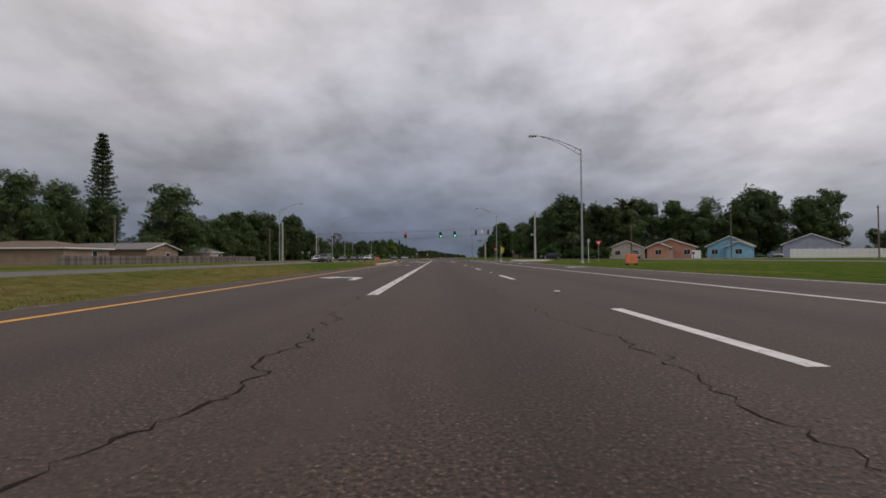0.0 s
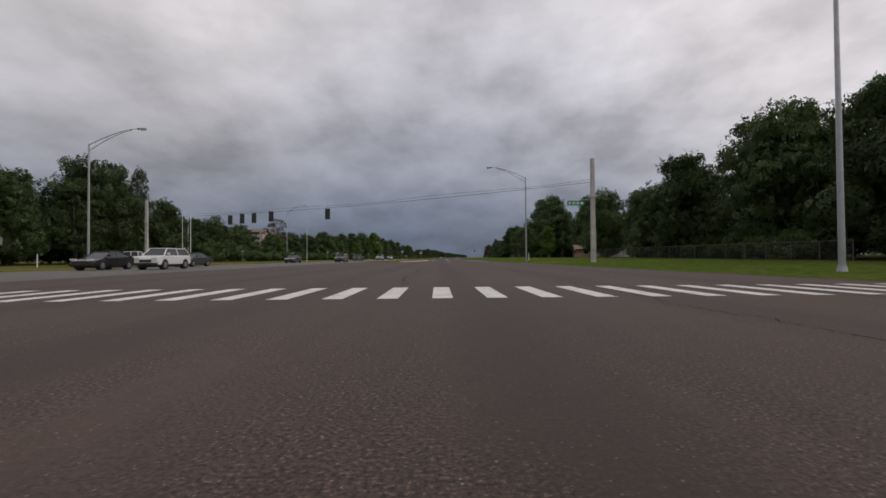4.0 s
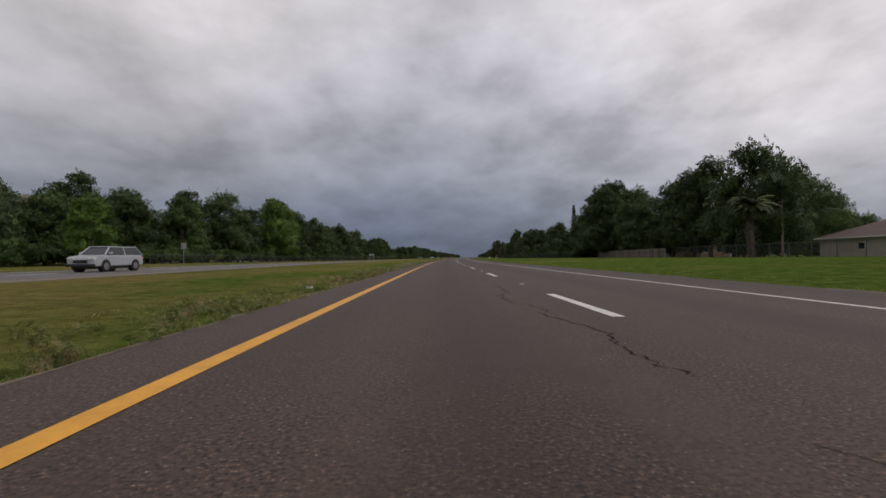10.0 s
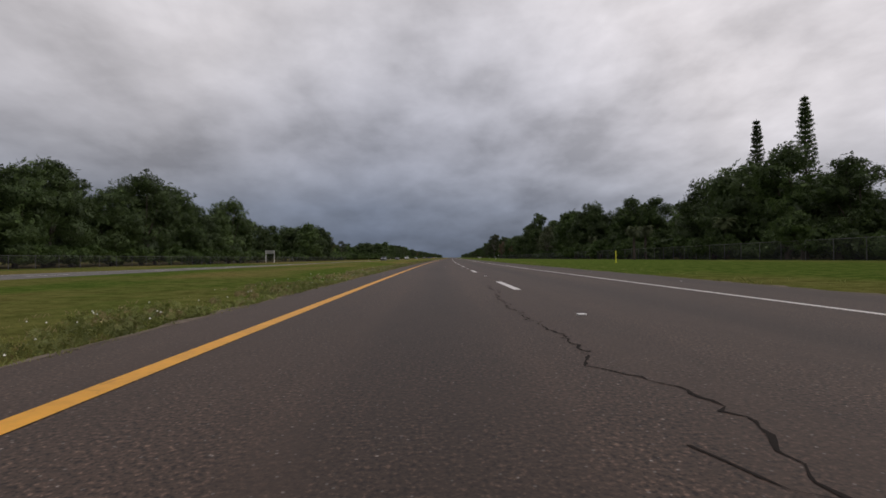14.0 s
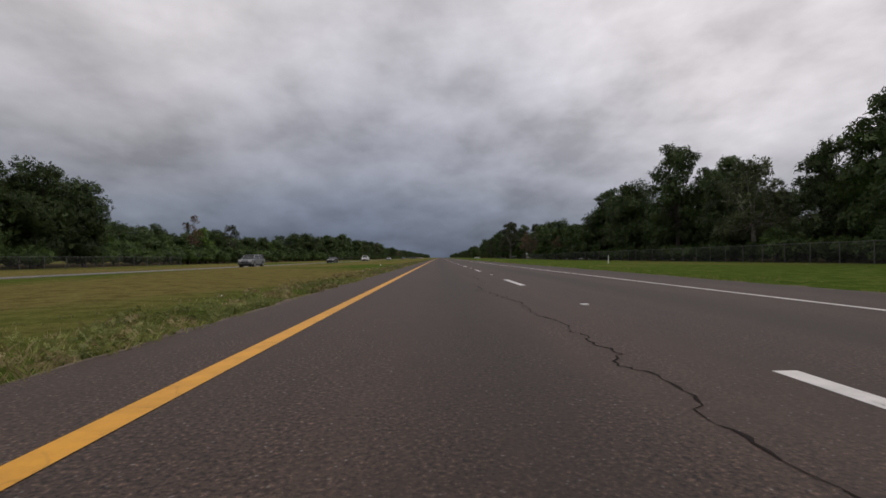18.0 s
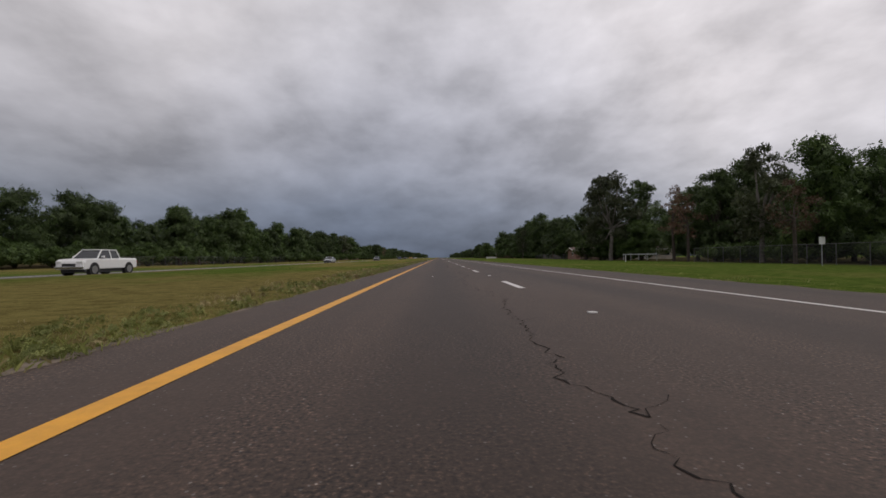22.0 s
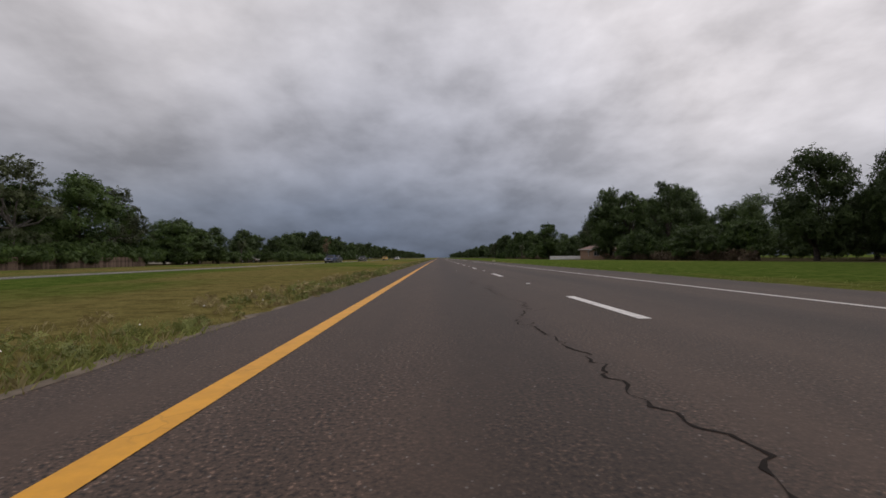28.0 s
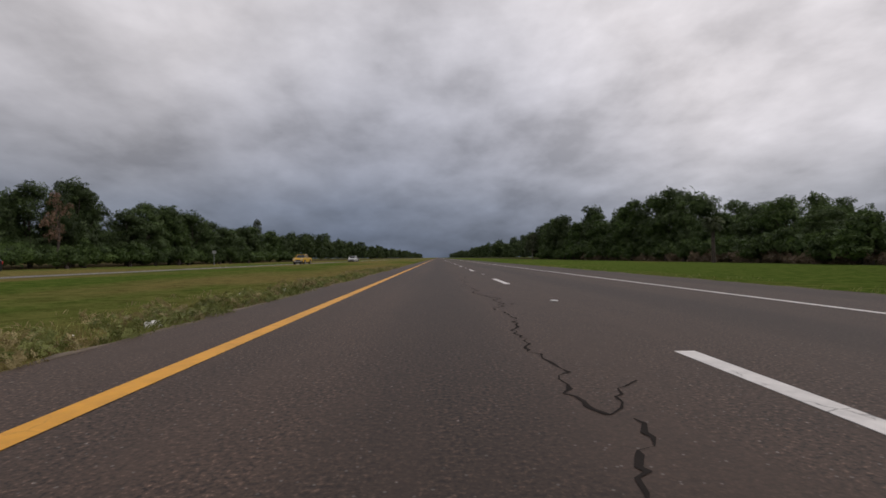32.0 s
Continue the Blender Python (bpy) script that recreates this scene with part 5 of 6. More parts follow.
# pedestrian signal post with a red hand lamp
t = thing("pedestrian_signal", spot(115.5, 11.8, 0.1), "slim pole with lit red crossing lamp", "traffic light")
part("post", tube(B(), (0, 0, -0.1), (0, 0, 2.6), 0.05, 0.05, 10), ALU, t)
part("housing", box(B(), 0, 0, 2.45, 0.34, 0.24, 0.42, 0.03), SIGNAL_DARK, t)
bm = B()
bmesh.ops.create_cone(bm, cap_ends=True, segments=14, radius1=0.11, radius2=0.10, depth=0.02)
bmesh.ops.transform(bm, matrix=Matrix.Translation((0, -0.13, 2.68)) @ Matrix.Rotation(radians(90), 4, "X"), verts=bm.verts)
part("lens", bm, RED_LIT, t, "glowing red lens")
# yield sign with a flag post, stub pole
t, p = post_sign(59.5, 18.2, 2.2, 0, "red and white yield sign on post", 0.1, 0.1, SIGN_BACK, "yield_sign")
bm = B()
bm.faces.new([bm.verts.new(v) for v in ((-0.45, -0.05, 2.75), (0, -0.05, 1.98), (0.45, -0.05, 2.75))])
thicken(bm, 0.012)
part("board", bm, SIGN_RED, t)
bm = B()
bm.faces.new([bm.verts.new(v) for v in ((-0.22, -0.07, 2.62), (0, -0.07, 2.24), (0.22, -0.07, 2.62))])
part("centre", bm, SIGN_WHITE, t)
t, p = post_sign(55.5, 15.6, 2.75, 40, "white post with a small tilted street sign", 0.5, 0.4, SIGN_BACK, "road_sign", WHITE_PLASTIC)
t = thing("stub_pole", spot(80.2, 8.4, 0.02), "short aluminium pole on a flared base", "pole")
part("base", tube(B(), (0, 0, 0), (0, 0, 0.25), 0.22, 0.12, 12), ALU, t)
part("pole", tube(B(), (0, 0, 0.2), (0, 0, 2.75), 0.06, 0.055, 10), ALU, t)
# orange boards, marker posts
for s, u, turn in ((36, 12.6, 8), (107.5, -16.5, -6)):
    t = thing("barrier_board", spot(s, u, gz(s, u), turn), "orange plastic barrier board standing on grass", "barrier")
    part("board", box(B(), 0, 0, 0.12, 1.0, 0.07, 0.75, 0.03), ORANGE, t)
    for x in (-0.38, 0.38):
        part("foot", box(B(), x, 0, 0, 0.10, 0.4, 0.14, 0.02), BLACK, t)
for s, u, col, h in ((429.6, 13.2, SIGN_YELLOW, 0.95), (560, 16, WHITE_PLASTIC, 0.8), (700, 25, WHITE_PLASTIC, 0.9), (182, 12.5, WHITE_PLASTIC, 1.1), (152, -42, WHITE_PLASTIC, 1.2), (138, -40, WHITE_PLASTIC, 1.2), (660, -36, WHITE_PLASTIC, 1.0), (596, -37, WHITE_PLASTIC, 0.9)):
    t = thing("marker_post", spot(s, u, gz(s, u)), "yellow marker post in roadside grass" if col is SIGN_YELLOW else "white marker post in roadside grass", "marker post", "marker posts")
    part("post", tube(B(), (0, 0, -0.1), (0, 0, h), 0.05, 0.045, 8), col, t)
    part("cap", tube(B(), (0, 0, h), (0, 0, h + 0.06), 0.06, 0.04, 8), col, t)
# wooden service poles and flag poles
for s, u, h in ((118, 47, 8.6), (98, 60, 9.6), (92, 86, 10.5), (332, 41, 7.5), (742, 44, 8.0), (126, -48, 9), (86, -62, 9.0), (775, 33, 5)):
    t = thing("utility_pole", spot(s, u, gz(s, u)), "slim weathered wooden utility pole by houses", "pole", "utility poles")
    part("shaft", tube(B(), (0, 0, -0.2), (0, 0, h), 0.15, 0.11, 9), WOOD_POLE, t)
    part("cross_bar", box(B(), 0, 0, h - 0.5, 0.9, 0.09, 0.11, 0.01), WOOD_POLE, t)
for s, u, h in ((199, -53.5, 10.0), (203, -54.5, 9.4), (170, -36.5, 6.6), (216, -33.5, 8.0)):
    t = thing("flag_pole", spot(s, u, gz(s, u)), "thin white flag pole without a flag", "pole", "thin poles")
    part("shaft", tube(B(), (0, 0, -0.2), (0, 0, h), 0.06, 0.04, 8), WHITE_PLASTIC, t)
    part("ball", tube(B(), (0, 0, h), (0, 0, h + 0.1), 0.06, 0.03, 8), WHITE_PLASTIC, t)
# utility cabinets by the left corner
for s, u in ((141, -38), (145, -40)):
    t = thing("utility_cabinet", spot(s, u, gz(s, u), 10), "pale green roadside utility cabinet", "cabinet", "utility cabinets")
    part("body", box(B(), 0, 0, 0, 1.0, 0.7, 1.5, 0.03), plain("cabinet_paint", (0.40, 0.44, 0.40), 0.6), t)
    part("door", box(B(), 0, -0.365, 0.1, 0.86, 0.03, 1.25, 0.01), plain("cabinet_door", (0.37, 0.41, 0.37), 0.6), t)
# the low gantry beside the other carriageway
t = thing("board_frame", spot(499.5, -43.5, 0.05), "empty white board frame on two posts", "sign")
for x in (-1.0, 1.0):
    part("post", box(B(), x, 0, -0.2, 0.10, 0.10, 2.9, 0.01), WHITE_PLASTIC, t)
part("panel", box(B(), 0, 0, 1.9, 2.2, 0.05, 0.8, 0.01), SIGN_BACK, t)

# ---------- houses ----------
GLASS_DARK = plain("window_glass", (0.03, 0.035, 0.04), 0.08)
TRIM = plain("white_trim", (0.72, 0.71, 0.69), 0.6, vary=0.1)


def shingles(name, col):
    m, N, L, b = material(name, 0.9)
    br = N.new("ShaderNodeTexBrick")
    br.inputs["Scale"].default_value = 3.0
    br.inputs["Color1"].default_value, br.inputs["Color2"].default_value = (*col, 1), (*[c * 0.75 for c in col], 1)
    br.inputs["Mortar"].default_value = (*[c * 0.45 for c in col], 1)
    L.new(N.new("ShaderNodeTexCoord").outputs["Object"], br.inputs["Vector"])
    f = mnoise(N, L, 0.8, 5.0)
    c = mmix(N, L, "MULTIPLY", 0.7, br.outputs["Color"], mramp(N, L, f, (0.3, 0.65), (0.65, 1.1)))
    L.new(c, b.inputs["Base Color"])
    mbump(N, L, b, br.outputs["Fac"], 0.4, 0.02)
    return m


def house(s, u, turn, wide, deep, tall, ridge, wall, roof, label, hip=False, windows=3, door=True, gable_front=None):
    """A bungalow: local x along the front, front at -y. ridge: height of the roof; the ridge runs along x unless gable_front."""
    t = thing("house", spot(s, u, gz(s, u), turn), label, "house", "bungalows along the highway")
    walls = part("wall", box(B(), 0, 0, -0.3, wide, deep, tall + 0.3, 0.02), wall, t)
    o = 0.5
    bm = B()
    w, d = wide / 2 + o, deep / 2 + o
    if hip:
        k = max(0.05, w - d) if w > d else 0.05
        top = [(-k, 0), (k, 0)] if w >= d else [(0, -(d - w)), (0, d - w)]
        vs = [bm.verts.new((x, y, tall)) for x, y in ((-w, -d), (w, -d), (w, d), (-w, d))]
        ts = [bm.verts.new((x, y, tall + ridge)) for x, y in top]
        if w >= d:
            fs = [(vs[0], vs[1], ts[1], ts[0]), (vs[1], vs[2], ts[1]), (vs[2], vs[3], ts[0], ts[1]), (vs[3], vs[0], ts[0])]
        else:
            fs = [(vs[0], vs[1], ts[0]), (vs[1], vs[2], ts[1], ts[0]), (vs[2], vs[3], ts[1]), (vs[3], vs[0], ts[0], ts[1])]
        for f in fs:
            bm.faces.new(f)
        bm.faces.new(vs[::-1])
    elif gable_front:
        for sx in (-1, 1):
            q = [bm.verts.new(v) for v in ((0, -d, tall + ridge), (sx * w, -d, tall - 0.1), (sx * w, d, tall - 0.1), (0, d, tall + ridge))]
            bm.faces.new(q if sx < 0 else q[::-1])
        thicken(bm, 0.16)
    else:
        for sy in (-1, 1):
            q = [bm.verts.new(v) for v in ((-w, 0, tall + ridge), (-w, sy * d, tall - 0.1), (w, sy * d, tall - 0.1), (w, 0, tall + ridge))]
            bm.faces.new(q if sy > 0 else q[::-1])
        thicken(bm, 0.16)
    part("roof", bm, roof, t)
    if not hip:
        for side in (-1, 1):
            bm = B()
            if gable_front:
                y, top = side * (deep / 2 - 0.01), tall + ridge * wide / (wide + 2 * o)
                bm.faces.new([bm.verts.new(v) for v in ((-wide / 2, y, tall), (wide / 2, y, tall), (0, y, top))])
            else:
                x, top = side * (wide / 2 - 0.01), tall + ridge * deep / (deep + 2 * o)
                bm.faces.new([bm.verts.new(v) for v in ((x, -deep / 2, tall), (x, deep / 2, tall), (x, 0, top))])
            thicken(bm, 0.12)
            part("gable", bm, wall, t)
        for side in (-1, 1):
            for way in (-1, 1):
                bm = B()
                if gable_front:
                    tube(bm, (0, side * (d + 0.01), tall + ridge - 0.04), (way * w, side * (d + 0.01), tall - 0.14), 0.10, 0.10, 4)
                else:
                    tube(bm, (side * (w + 0.01), 0, tall + ridge - 0.04), (side * (w + 0.01), way * d, tall - 0.14), 0.10, 0.10, 4)
                part("fascia", bm, TRIM, t)
    bm = B()
    for y in (-d, d):
        box(bm, 0, y, tall - 0.16, 2 * w, 0.05, 0.18)
    for x in (-w, w):
        box(bm, x, 0, tall - 0.16, 0.05, 2 * d - 0.1, 0.18)
    if hip:
        part("fascia", bm, TRIM, t)
    else:
        bm.free()
    spots = [(-wide / 2 + wide * (i + 0.5) / (windows + (1 if door else 0)), -deep / 2, 0) for i in range(windows + (1 if door else 0))]
    for i, (x, y, _) in enumerate(spots):
        if door and i == len(spots) // 2:
            d_ = part("door", box(B(), x, y - 0.03, -0.05, 0.95, 0.08, 2.08, 0.01), TRIM, t, "pale front door")
            part("handle", box(B(), x + 0.36, y - 0.09, 0.95, 0.05, 0.05, 0.12, 0.01), GALV, d_)
            continue
        wdw = part("window", box(B(), x, y - 0.03, 0.88, 1.35, 0.09, 1.2, 0.015), TRIM, t)
        part("pane", box(B(), x - 0.31, y - 0.06, 0.96, 0.56, 0.06, 1.04), GLASS_DARK, wdw)
        part("pane", box(B(), x + 0.31, y - 0.06, 0.96, 0.56, 0.06, 1.04), GLASS_DARK, wdw)
    for sx in (-1, 1):
        wdw = part("window", box(B(), sx * wide / 2, -deep * 0.15, 0.95, 0.09, 1.1, 1.0, 0.015), TRIM, t)
        part("pane", box(B(), sx * (wide / 2 + 0.03), -deep * 0.15, 1.03, 0.06, 0.94, 0.84), GLASS_DARK, wdw)
    return t


def stucco(name, col):
    return plain(name, col, 0.9, vary=0.14, scale=0.9, bump=0.25)


ROOF_GREY, ROOF_RED, ROOF_BROWN, ROOF_PINK = shingles("grey_shingles", (0.27, 0.25, 0.24)), shingles("red_shingles", (0.30, 0.13, 0.10)), shingles("brown_shingles", (0.17, 0.12, 0.105)), shingles("pink_shingles", (0.33, 0.22, 0.19))
ROOF_WHITE = plain("metal_roof", (0.62, 0.63, 0.64), 0.5, 0.2)
W_CREAM, W_ORANGE, W_BLUE, W_LILAC = stucco("cream_stucco", (0.62, 0.56, 0.47)), stucco("salmon_stucco", (0.58, 0.30, 0.20)), stucco("sky_blue_stucco", (0.28, 0.56, 0.74)), stucco("lilac_grey_stucco", (0.40, 0.43, 0.52))
W_TAN, W_PALE, W_WHITE = stucco("tan_stucco", (0.45, 0.30, 0.21)), stucco("pale_brick_stucco", (0.50, 0.45, 0.38)), stucco("white_stucco", (0.72, 0.72, 0.70))
house(123, 48, -25, 8.4, 9, 2.7, 1.9, W_CREAM, ROOF_RED, "cream bungalow with faded red gable roof", windows=2, door=False, gable_front=True)
house(108.3, 52.5, -30, 9.8, 10, 2.6, 1.9, W_ORANGE, ROOF_GREY, "salmon-orange bungalow with grey shingle roof", gable_front=True, windows=2)
house(104.1, 47.4, -30, 4.6, 3.0, 2.5, 1.2, W_ORANGE, ROOF_GREY, "salmon-orange front wing with low gable", gable_front=True, windows=1, door=False)
house(107.1, 65.7, -35, 8.8, 10, 2.7, 2.3, W_BLUE, ROOF_GREY, "sky-blue bungalow with grey gable roof", gable_front=True, windows=2)
house(101.2, 63.7, -35, 4.6, 3.0, 2.5, 1.3, W_BLUE, ROOF_GREY, "sky-blue front wing with low gable", gable_front=True, windows=1, door=False)
house(109, 86, -38, 10.5, 9, 3.1, 2.4, W_LILAC, ROOF_GREY, "lilac-grey house with grey gable roof", gable_front=True, windows=2, door=False)
house(338, 62, 0, 14.5, 11, 2.7, 2.6, W_PALE, ROOF_BROWN, "pale bungalow with brown hipped roof", hip=True, windows=3, door=False)
house(236, 38.5, 0, 5.2, 3.6, 2.3, 1.1, W_TAN, plain("straw_roof", (0.26, 0.19, 0.125), 0.9), "small tan shed with pale gable roof", windows=1, door=False)
house(262, 56, 0, 12, 9, 3.0, 1.6, W_WHITE, ROOF_GREY, "white house half hidden behind oaks")
house(372, 54, 10, 11, 8, 2.8, 1.8, W_TAN, ROOF_BROWN, "small house behind the plank fence", hip=True)
house(524, 52, 0, 12, 7, 2.6, 1.2, W_PALE, ROOF_GREY, "pale house with grey roof behind fence", windows=3)
house(612, 47, 0, 8, 7, 2.5, 1.6, W_CREAM, ROOF_GREY, "small cream house behind chain-link fence")
house(668, 45, 0, 7, 8, 2.5, 2.0, W_WHITE, ROOF_WHITE, "white house with steep metal roof", windows=1)
house(756, 38, 0, 9.5, 7, 2.2, 0.8, stucco("brown_red_boards", (0.22, 0.12, 0.09)), ROOF_BROWN, "low dark red outbuilding with flat brown roof", windows=2, door=False)
house(757, 51, 0, 15, 9, 2.6, 2.0, W_PALE, ROOF_BROWN, "pale bungalow with dark hipped roof", hip=True, windows=4)
house(786, 46, 0, 7, 8, 2.6, 1.9, W_WHITE, ROOF_GREY, "white cottage with steep grey gable roof", gable_front=True, windows=2)
house(952.1, 44.5, -28, 11.5, 11, 2.75, 2.2, W_TAN, ROOF_PINK, "tan bungalow with pinkish hipped roof", hip=True, windows=2, door=False)
shed = house(940.5, 38.4, -28, 3.6, 3.2, 2.0, 0.9, W_TAN, ROOF_PINK, "small tan garden shed with gable roof", windows=1, door=False, gable_front=True)
# left-hand side
house(63, -57, 180 + 4, 14, 9, 2.3, 1.0, stucco("weathered_tan_boards", (0.30, 0.22, 0.16)), shingles("tan_shingles", (0.20, 0.14, 0.10)), "tan bungalow with low brown roof", hip=True)
house(88, -62, 176, 16, 9, 2.5, 1.2, stucco("brown_boards", (0.26, 0.18, 0.13)), ROOF_GREY, "brown bungalow with low grey gable roof", windows=4)
house(112, -60, 180, 9, 7, 2.3, 1.4, W_CREAM, ROOF_GREY, "small cream bungalow with grey hipped roof", hip=True, windows=2)
house(126, -62, 180, 7, 6, 2.3, 1.2, W_WHITE, ROOF_GREY, "small white outbuilding with grey roof", windows=1)
house(312, -57, 180, 16, 8, 2.4, 0.8, stucco("terracotta_wall", (0.36, 0.19, 0.13)), ROOF_BROWN, "long low terracotta building behind trees", windows=4, door=False)
house(372, -62, 180, 13, 8, 2.5, 1.5, W_CREAM, ROOF_RED, "bungalow with red roof behind trees", hip=True)
house(408, -62, 180, 13, 8, 2.5, 1.5, W_WHITE, ROOF_BROWN, "white bungalow with brown roof under trees", hip=True)
house(437, -58, 180, 9, 7, 2.4, 1.6, W_CREAM, ROOF_GREY, "small house with grey gable under trees", gable_front=True, windows=2)
house(940, -72, 180, 12, 9, 2.5, 1.6, W_CREAM, ROOF_BROWN, "cream bungalow with brown roof behind palms", hip=True)
big = thing("office_block", spot(420, -150, 0, 0), "distant tan office block above the trees", "building")
part("wall", box(B(), 0, 0, 0, 46, 20, 21, 0.1), stucco("office_wall", (0.42, 0.35, 0.30)), big)
for f in range(5):
    bm = B()
    box(bm, 0, -10.05, 3.0 + 3.6 * f, 42, 0.15, 1.5)
    part("window_band", bm, GLASS_DARK, big)

# ---------- fences ----------


def link_mesh():
    m, N, L, b = material("chain_link", 0.5, 0.7)
    b.inputs["Base Color"].default_value = (0.10, 0.10, 0.097, 1)
    tc_ = N.new("ShaderNodeTexCoord")
    f = mnoise(N, L, 0.7, 4.0, 0.6, tc_.outputs["Object"])
    tr = N.new("ShaderNodeBsdfTransparent")
    mx = N.new("ShaderNodeMixShader")
    L.new(mramp(N, L, f, (0.3, 0.12), (0.7, 0.24)), mx.inputs[0])
    L.new(tr.outputs[0], mx.inputs[1])
    L.new(b.outputs[0], mx.inputs[2])
    L.new(mx.outputs[0], N["Material Output"].inputs[0])
    return m


LINK = link_mesh()
FENCE_STEEL = plain("dull_fence_steel", (0.12, 0.12, 0.116), 0.6, 0.4)
post_bm = tube(B(), (0, 0, -0.2), (0, 0, 1.0), 0.035, 0.035, 8)
post_me = bpy.data.meshes.new("post")
post_bm.to_mesh(post_me)
post_bm.free()
post_me.materials.append(FENCE_STEEL)


def chain_fence(s0, s1, u, h, label="grey chain-link fence with steel posts", gap=3.0):
    t = thing("chain_link_fence", Matrix(), label, "fence", "chain-link fences")
    n = round((s1 - s0) / gap)
    rail, verts, faces = B(), [], []
    for i in range(n + 1):
        s = s0 + (s1 - s0) * i / n
        z = gz(s, u)
        o = new("post", post_me)
        o.parent = t
        o.matrix_basis = spot(s, u, z) @ Matrix.Diagonal((1, 1, h + 0.05, 1))
        verts += [at(s, u + 0.05, z), at(s, u + 0.05, z + h)]
        if i:
            k = 2 * i
            faces.append((k - 2, k, k + 1, k - 1))
            tube(rail, verts[k - 1], verts[k + 1], 0.022, 0.022, 6)
    part("top_rail", rail, FENCE_STEEL, t)
    ob = new("wire_mesh", mesh_of("wire_mesh", verts, faces, LINK))
    ob.parent = t


for s0, s1 in ((395, 455), (455, 515), (515, 575), (575, 635), (635, 692)):
    chain_fence(s0, s1, 30.5, 1.75)
chain_fence(300, 344, 33.5, 1.5)
chain_fence(140, 195, 28.5, 1.6)
for s0, s1, u in ((340, 430, -45), (430, 520, -45), (520, 590, -46), (690, 760, -44)):
    chain_fence(s0, s1, u, 1.4)
chain_fence(760, 800, 33, 1.4)
PLANK_GREY = plain("weathered_planks", (0.19, 0.168, 0.148), 0.95, vary=0.4, scale=2.5, bump=0.4, each=0.5)
PLANK_BROWN = plain("brown_planks", (0.15, 0.108, 0.086), 0.95, vary=0.4, scale=2.5, bump=0.4, each=0.5)
REED = plain("dry_reed_screen", (0.24, 0.17, 0.12), 0.95, vary=0.45, scale=3.5, bump=0.6)
VINYL = plain("white_vinyl", (0.78, 0.78, 0.77), 0.45, vary=0.06)


def plank_fence(pts, h, mat, label, plank=0.2, category="fence"):
    """Upright boards between points (s, u), on two rails."""
    t = thing("plank_fence", Matrix(), label, category, "plank fences")
    bm = box(B(), 0, 0, 0, plank * 0.93, 0.025, 1.0)
    me = bpy.data.meshes.new("plank")
    bm.to_mesh(me)
    bm.free()
    me.materials.append(mat)
    rnd = random.Random(len(pts) + round(h * 10))
    rails = B()
    for (s0, u0), (s1, u1) in zip(pts, pts[1:]):
        a, b = at(s0, u0), at(s1, u1)
        n = max(1, round((b - a).length / plank))
        ang = math.atan2(b.y - a.y, b.x - a.x)
        for i in range(n):
            k = (i + 0.5) / n
            s, u = s0 + (s1 - s0) * k, u0 + (u1 - u0) * k
            p = at(s, u, gz(s, u) - 0.02)
            o = new("plank", me)
            o.parent = t
            o.matrix_basis = Matrix.Translation(p) @ Matrix.Rotation(ang, 4, "Z") @ Matrix.Rotation(rnd.gauss(0, 0.012), 4, "Y") @ Matrix.Diagonal((1, 1, h * rnd.uniform(0.96, 1.02), 1))
        for z in (0.4, h * 0.8):
            tube(rails, a + Vector((0, 0, gz(s0, u0) + z)), b + Vector((0, 0, gz(s1, u1) + z)), 0.03, 0.03, 4)
    part("rail", rails, mat, t)
    return t


plank_fence([(350, 34.5), (392, 36.5)], 1.55, PLANK_GREY, "weathered grey plank fence under the trees", 0.22)
plank_fence([(736, 40), (751, 34)], 1.5, PLANK_BROWN, "dark brown plank fence before outbuilding", 0.22)
plank_fence([(742, 37), (758, 38.5)], 1.6, PLANK_BROWN, "reddish brown plank fence before bungalows", 0.22)
plank_fence([(780, 37), (812, 37)], 1.5, PLANK_GREY, "low grey plank fence under oak trees", 0.24)
plank_fence([(961.5, 31.2), (961.5, 43), (985, 44)], 1.05, VINYL, "low white vinyl fence beside tan bungalow", 0.2)
plank_fence([(94, 69.5), (94, 112)], 1.9, VINYL, "white solid garden wall before lilac house", 0.5)
plank_fence([(99, 52), (99, 54)], 1.8, VINYL, "short white gate panel between houses", 0.25)
plank_fence([(58, -49.5), (120, -49.5)], 1.3, PLANK_GREY, "weathered grey plank fence before bungalows", 0.3)
plank_fence([(240, -58), (262, -57)], 1.9, PLANK_BROWN, "dark brown plank fence at the corner", 0.3)
plank_fence([(838, -46.5), (892, -46.5)], 1.4, PLANK_BROWN, "weathered brown plank fence beyond the carriageway", 0.3)
t = thing("guard_rail", spot(706, 29.5, 0.3), "pale grey board rail on short posts", "fence")
for y in (0, 3, 6, 9, 12):
    part("post", box(B(), 0, y - 6, -0.2, 0.10, 0.10, 1.1, 0.01), SIGN_BACK, t)
part("board", box(B(), -0.07, 0, 0.62, 0.04, 12.4, 0.16, 0.01), SIGN_BACK, t)

# ---------- vehicles ----------
TYRE, RIM, CHROME = plain("tyre", (0.02, 0.02, 0.02), 0.85), plain("alloy_rim", (0.45, 0.45, 0.46), 0.3, 0.8), plain("chrome", (0.6, 0.6, 0.6), 0.15, 1.0)
TAIL = plain("tail_light", (0.35, 0.02, 0.02), 0.25)
CLEAR_LAMP = plain("headlamp", (0.65, 0.65, 0.62), 0.15)
CAR_GLASS = plain("car_glass", (0.02, 0.024, 0.028), 0.06)


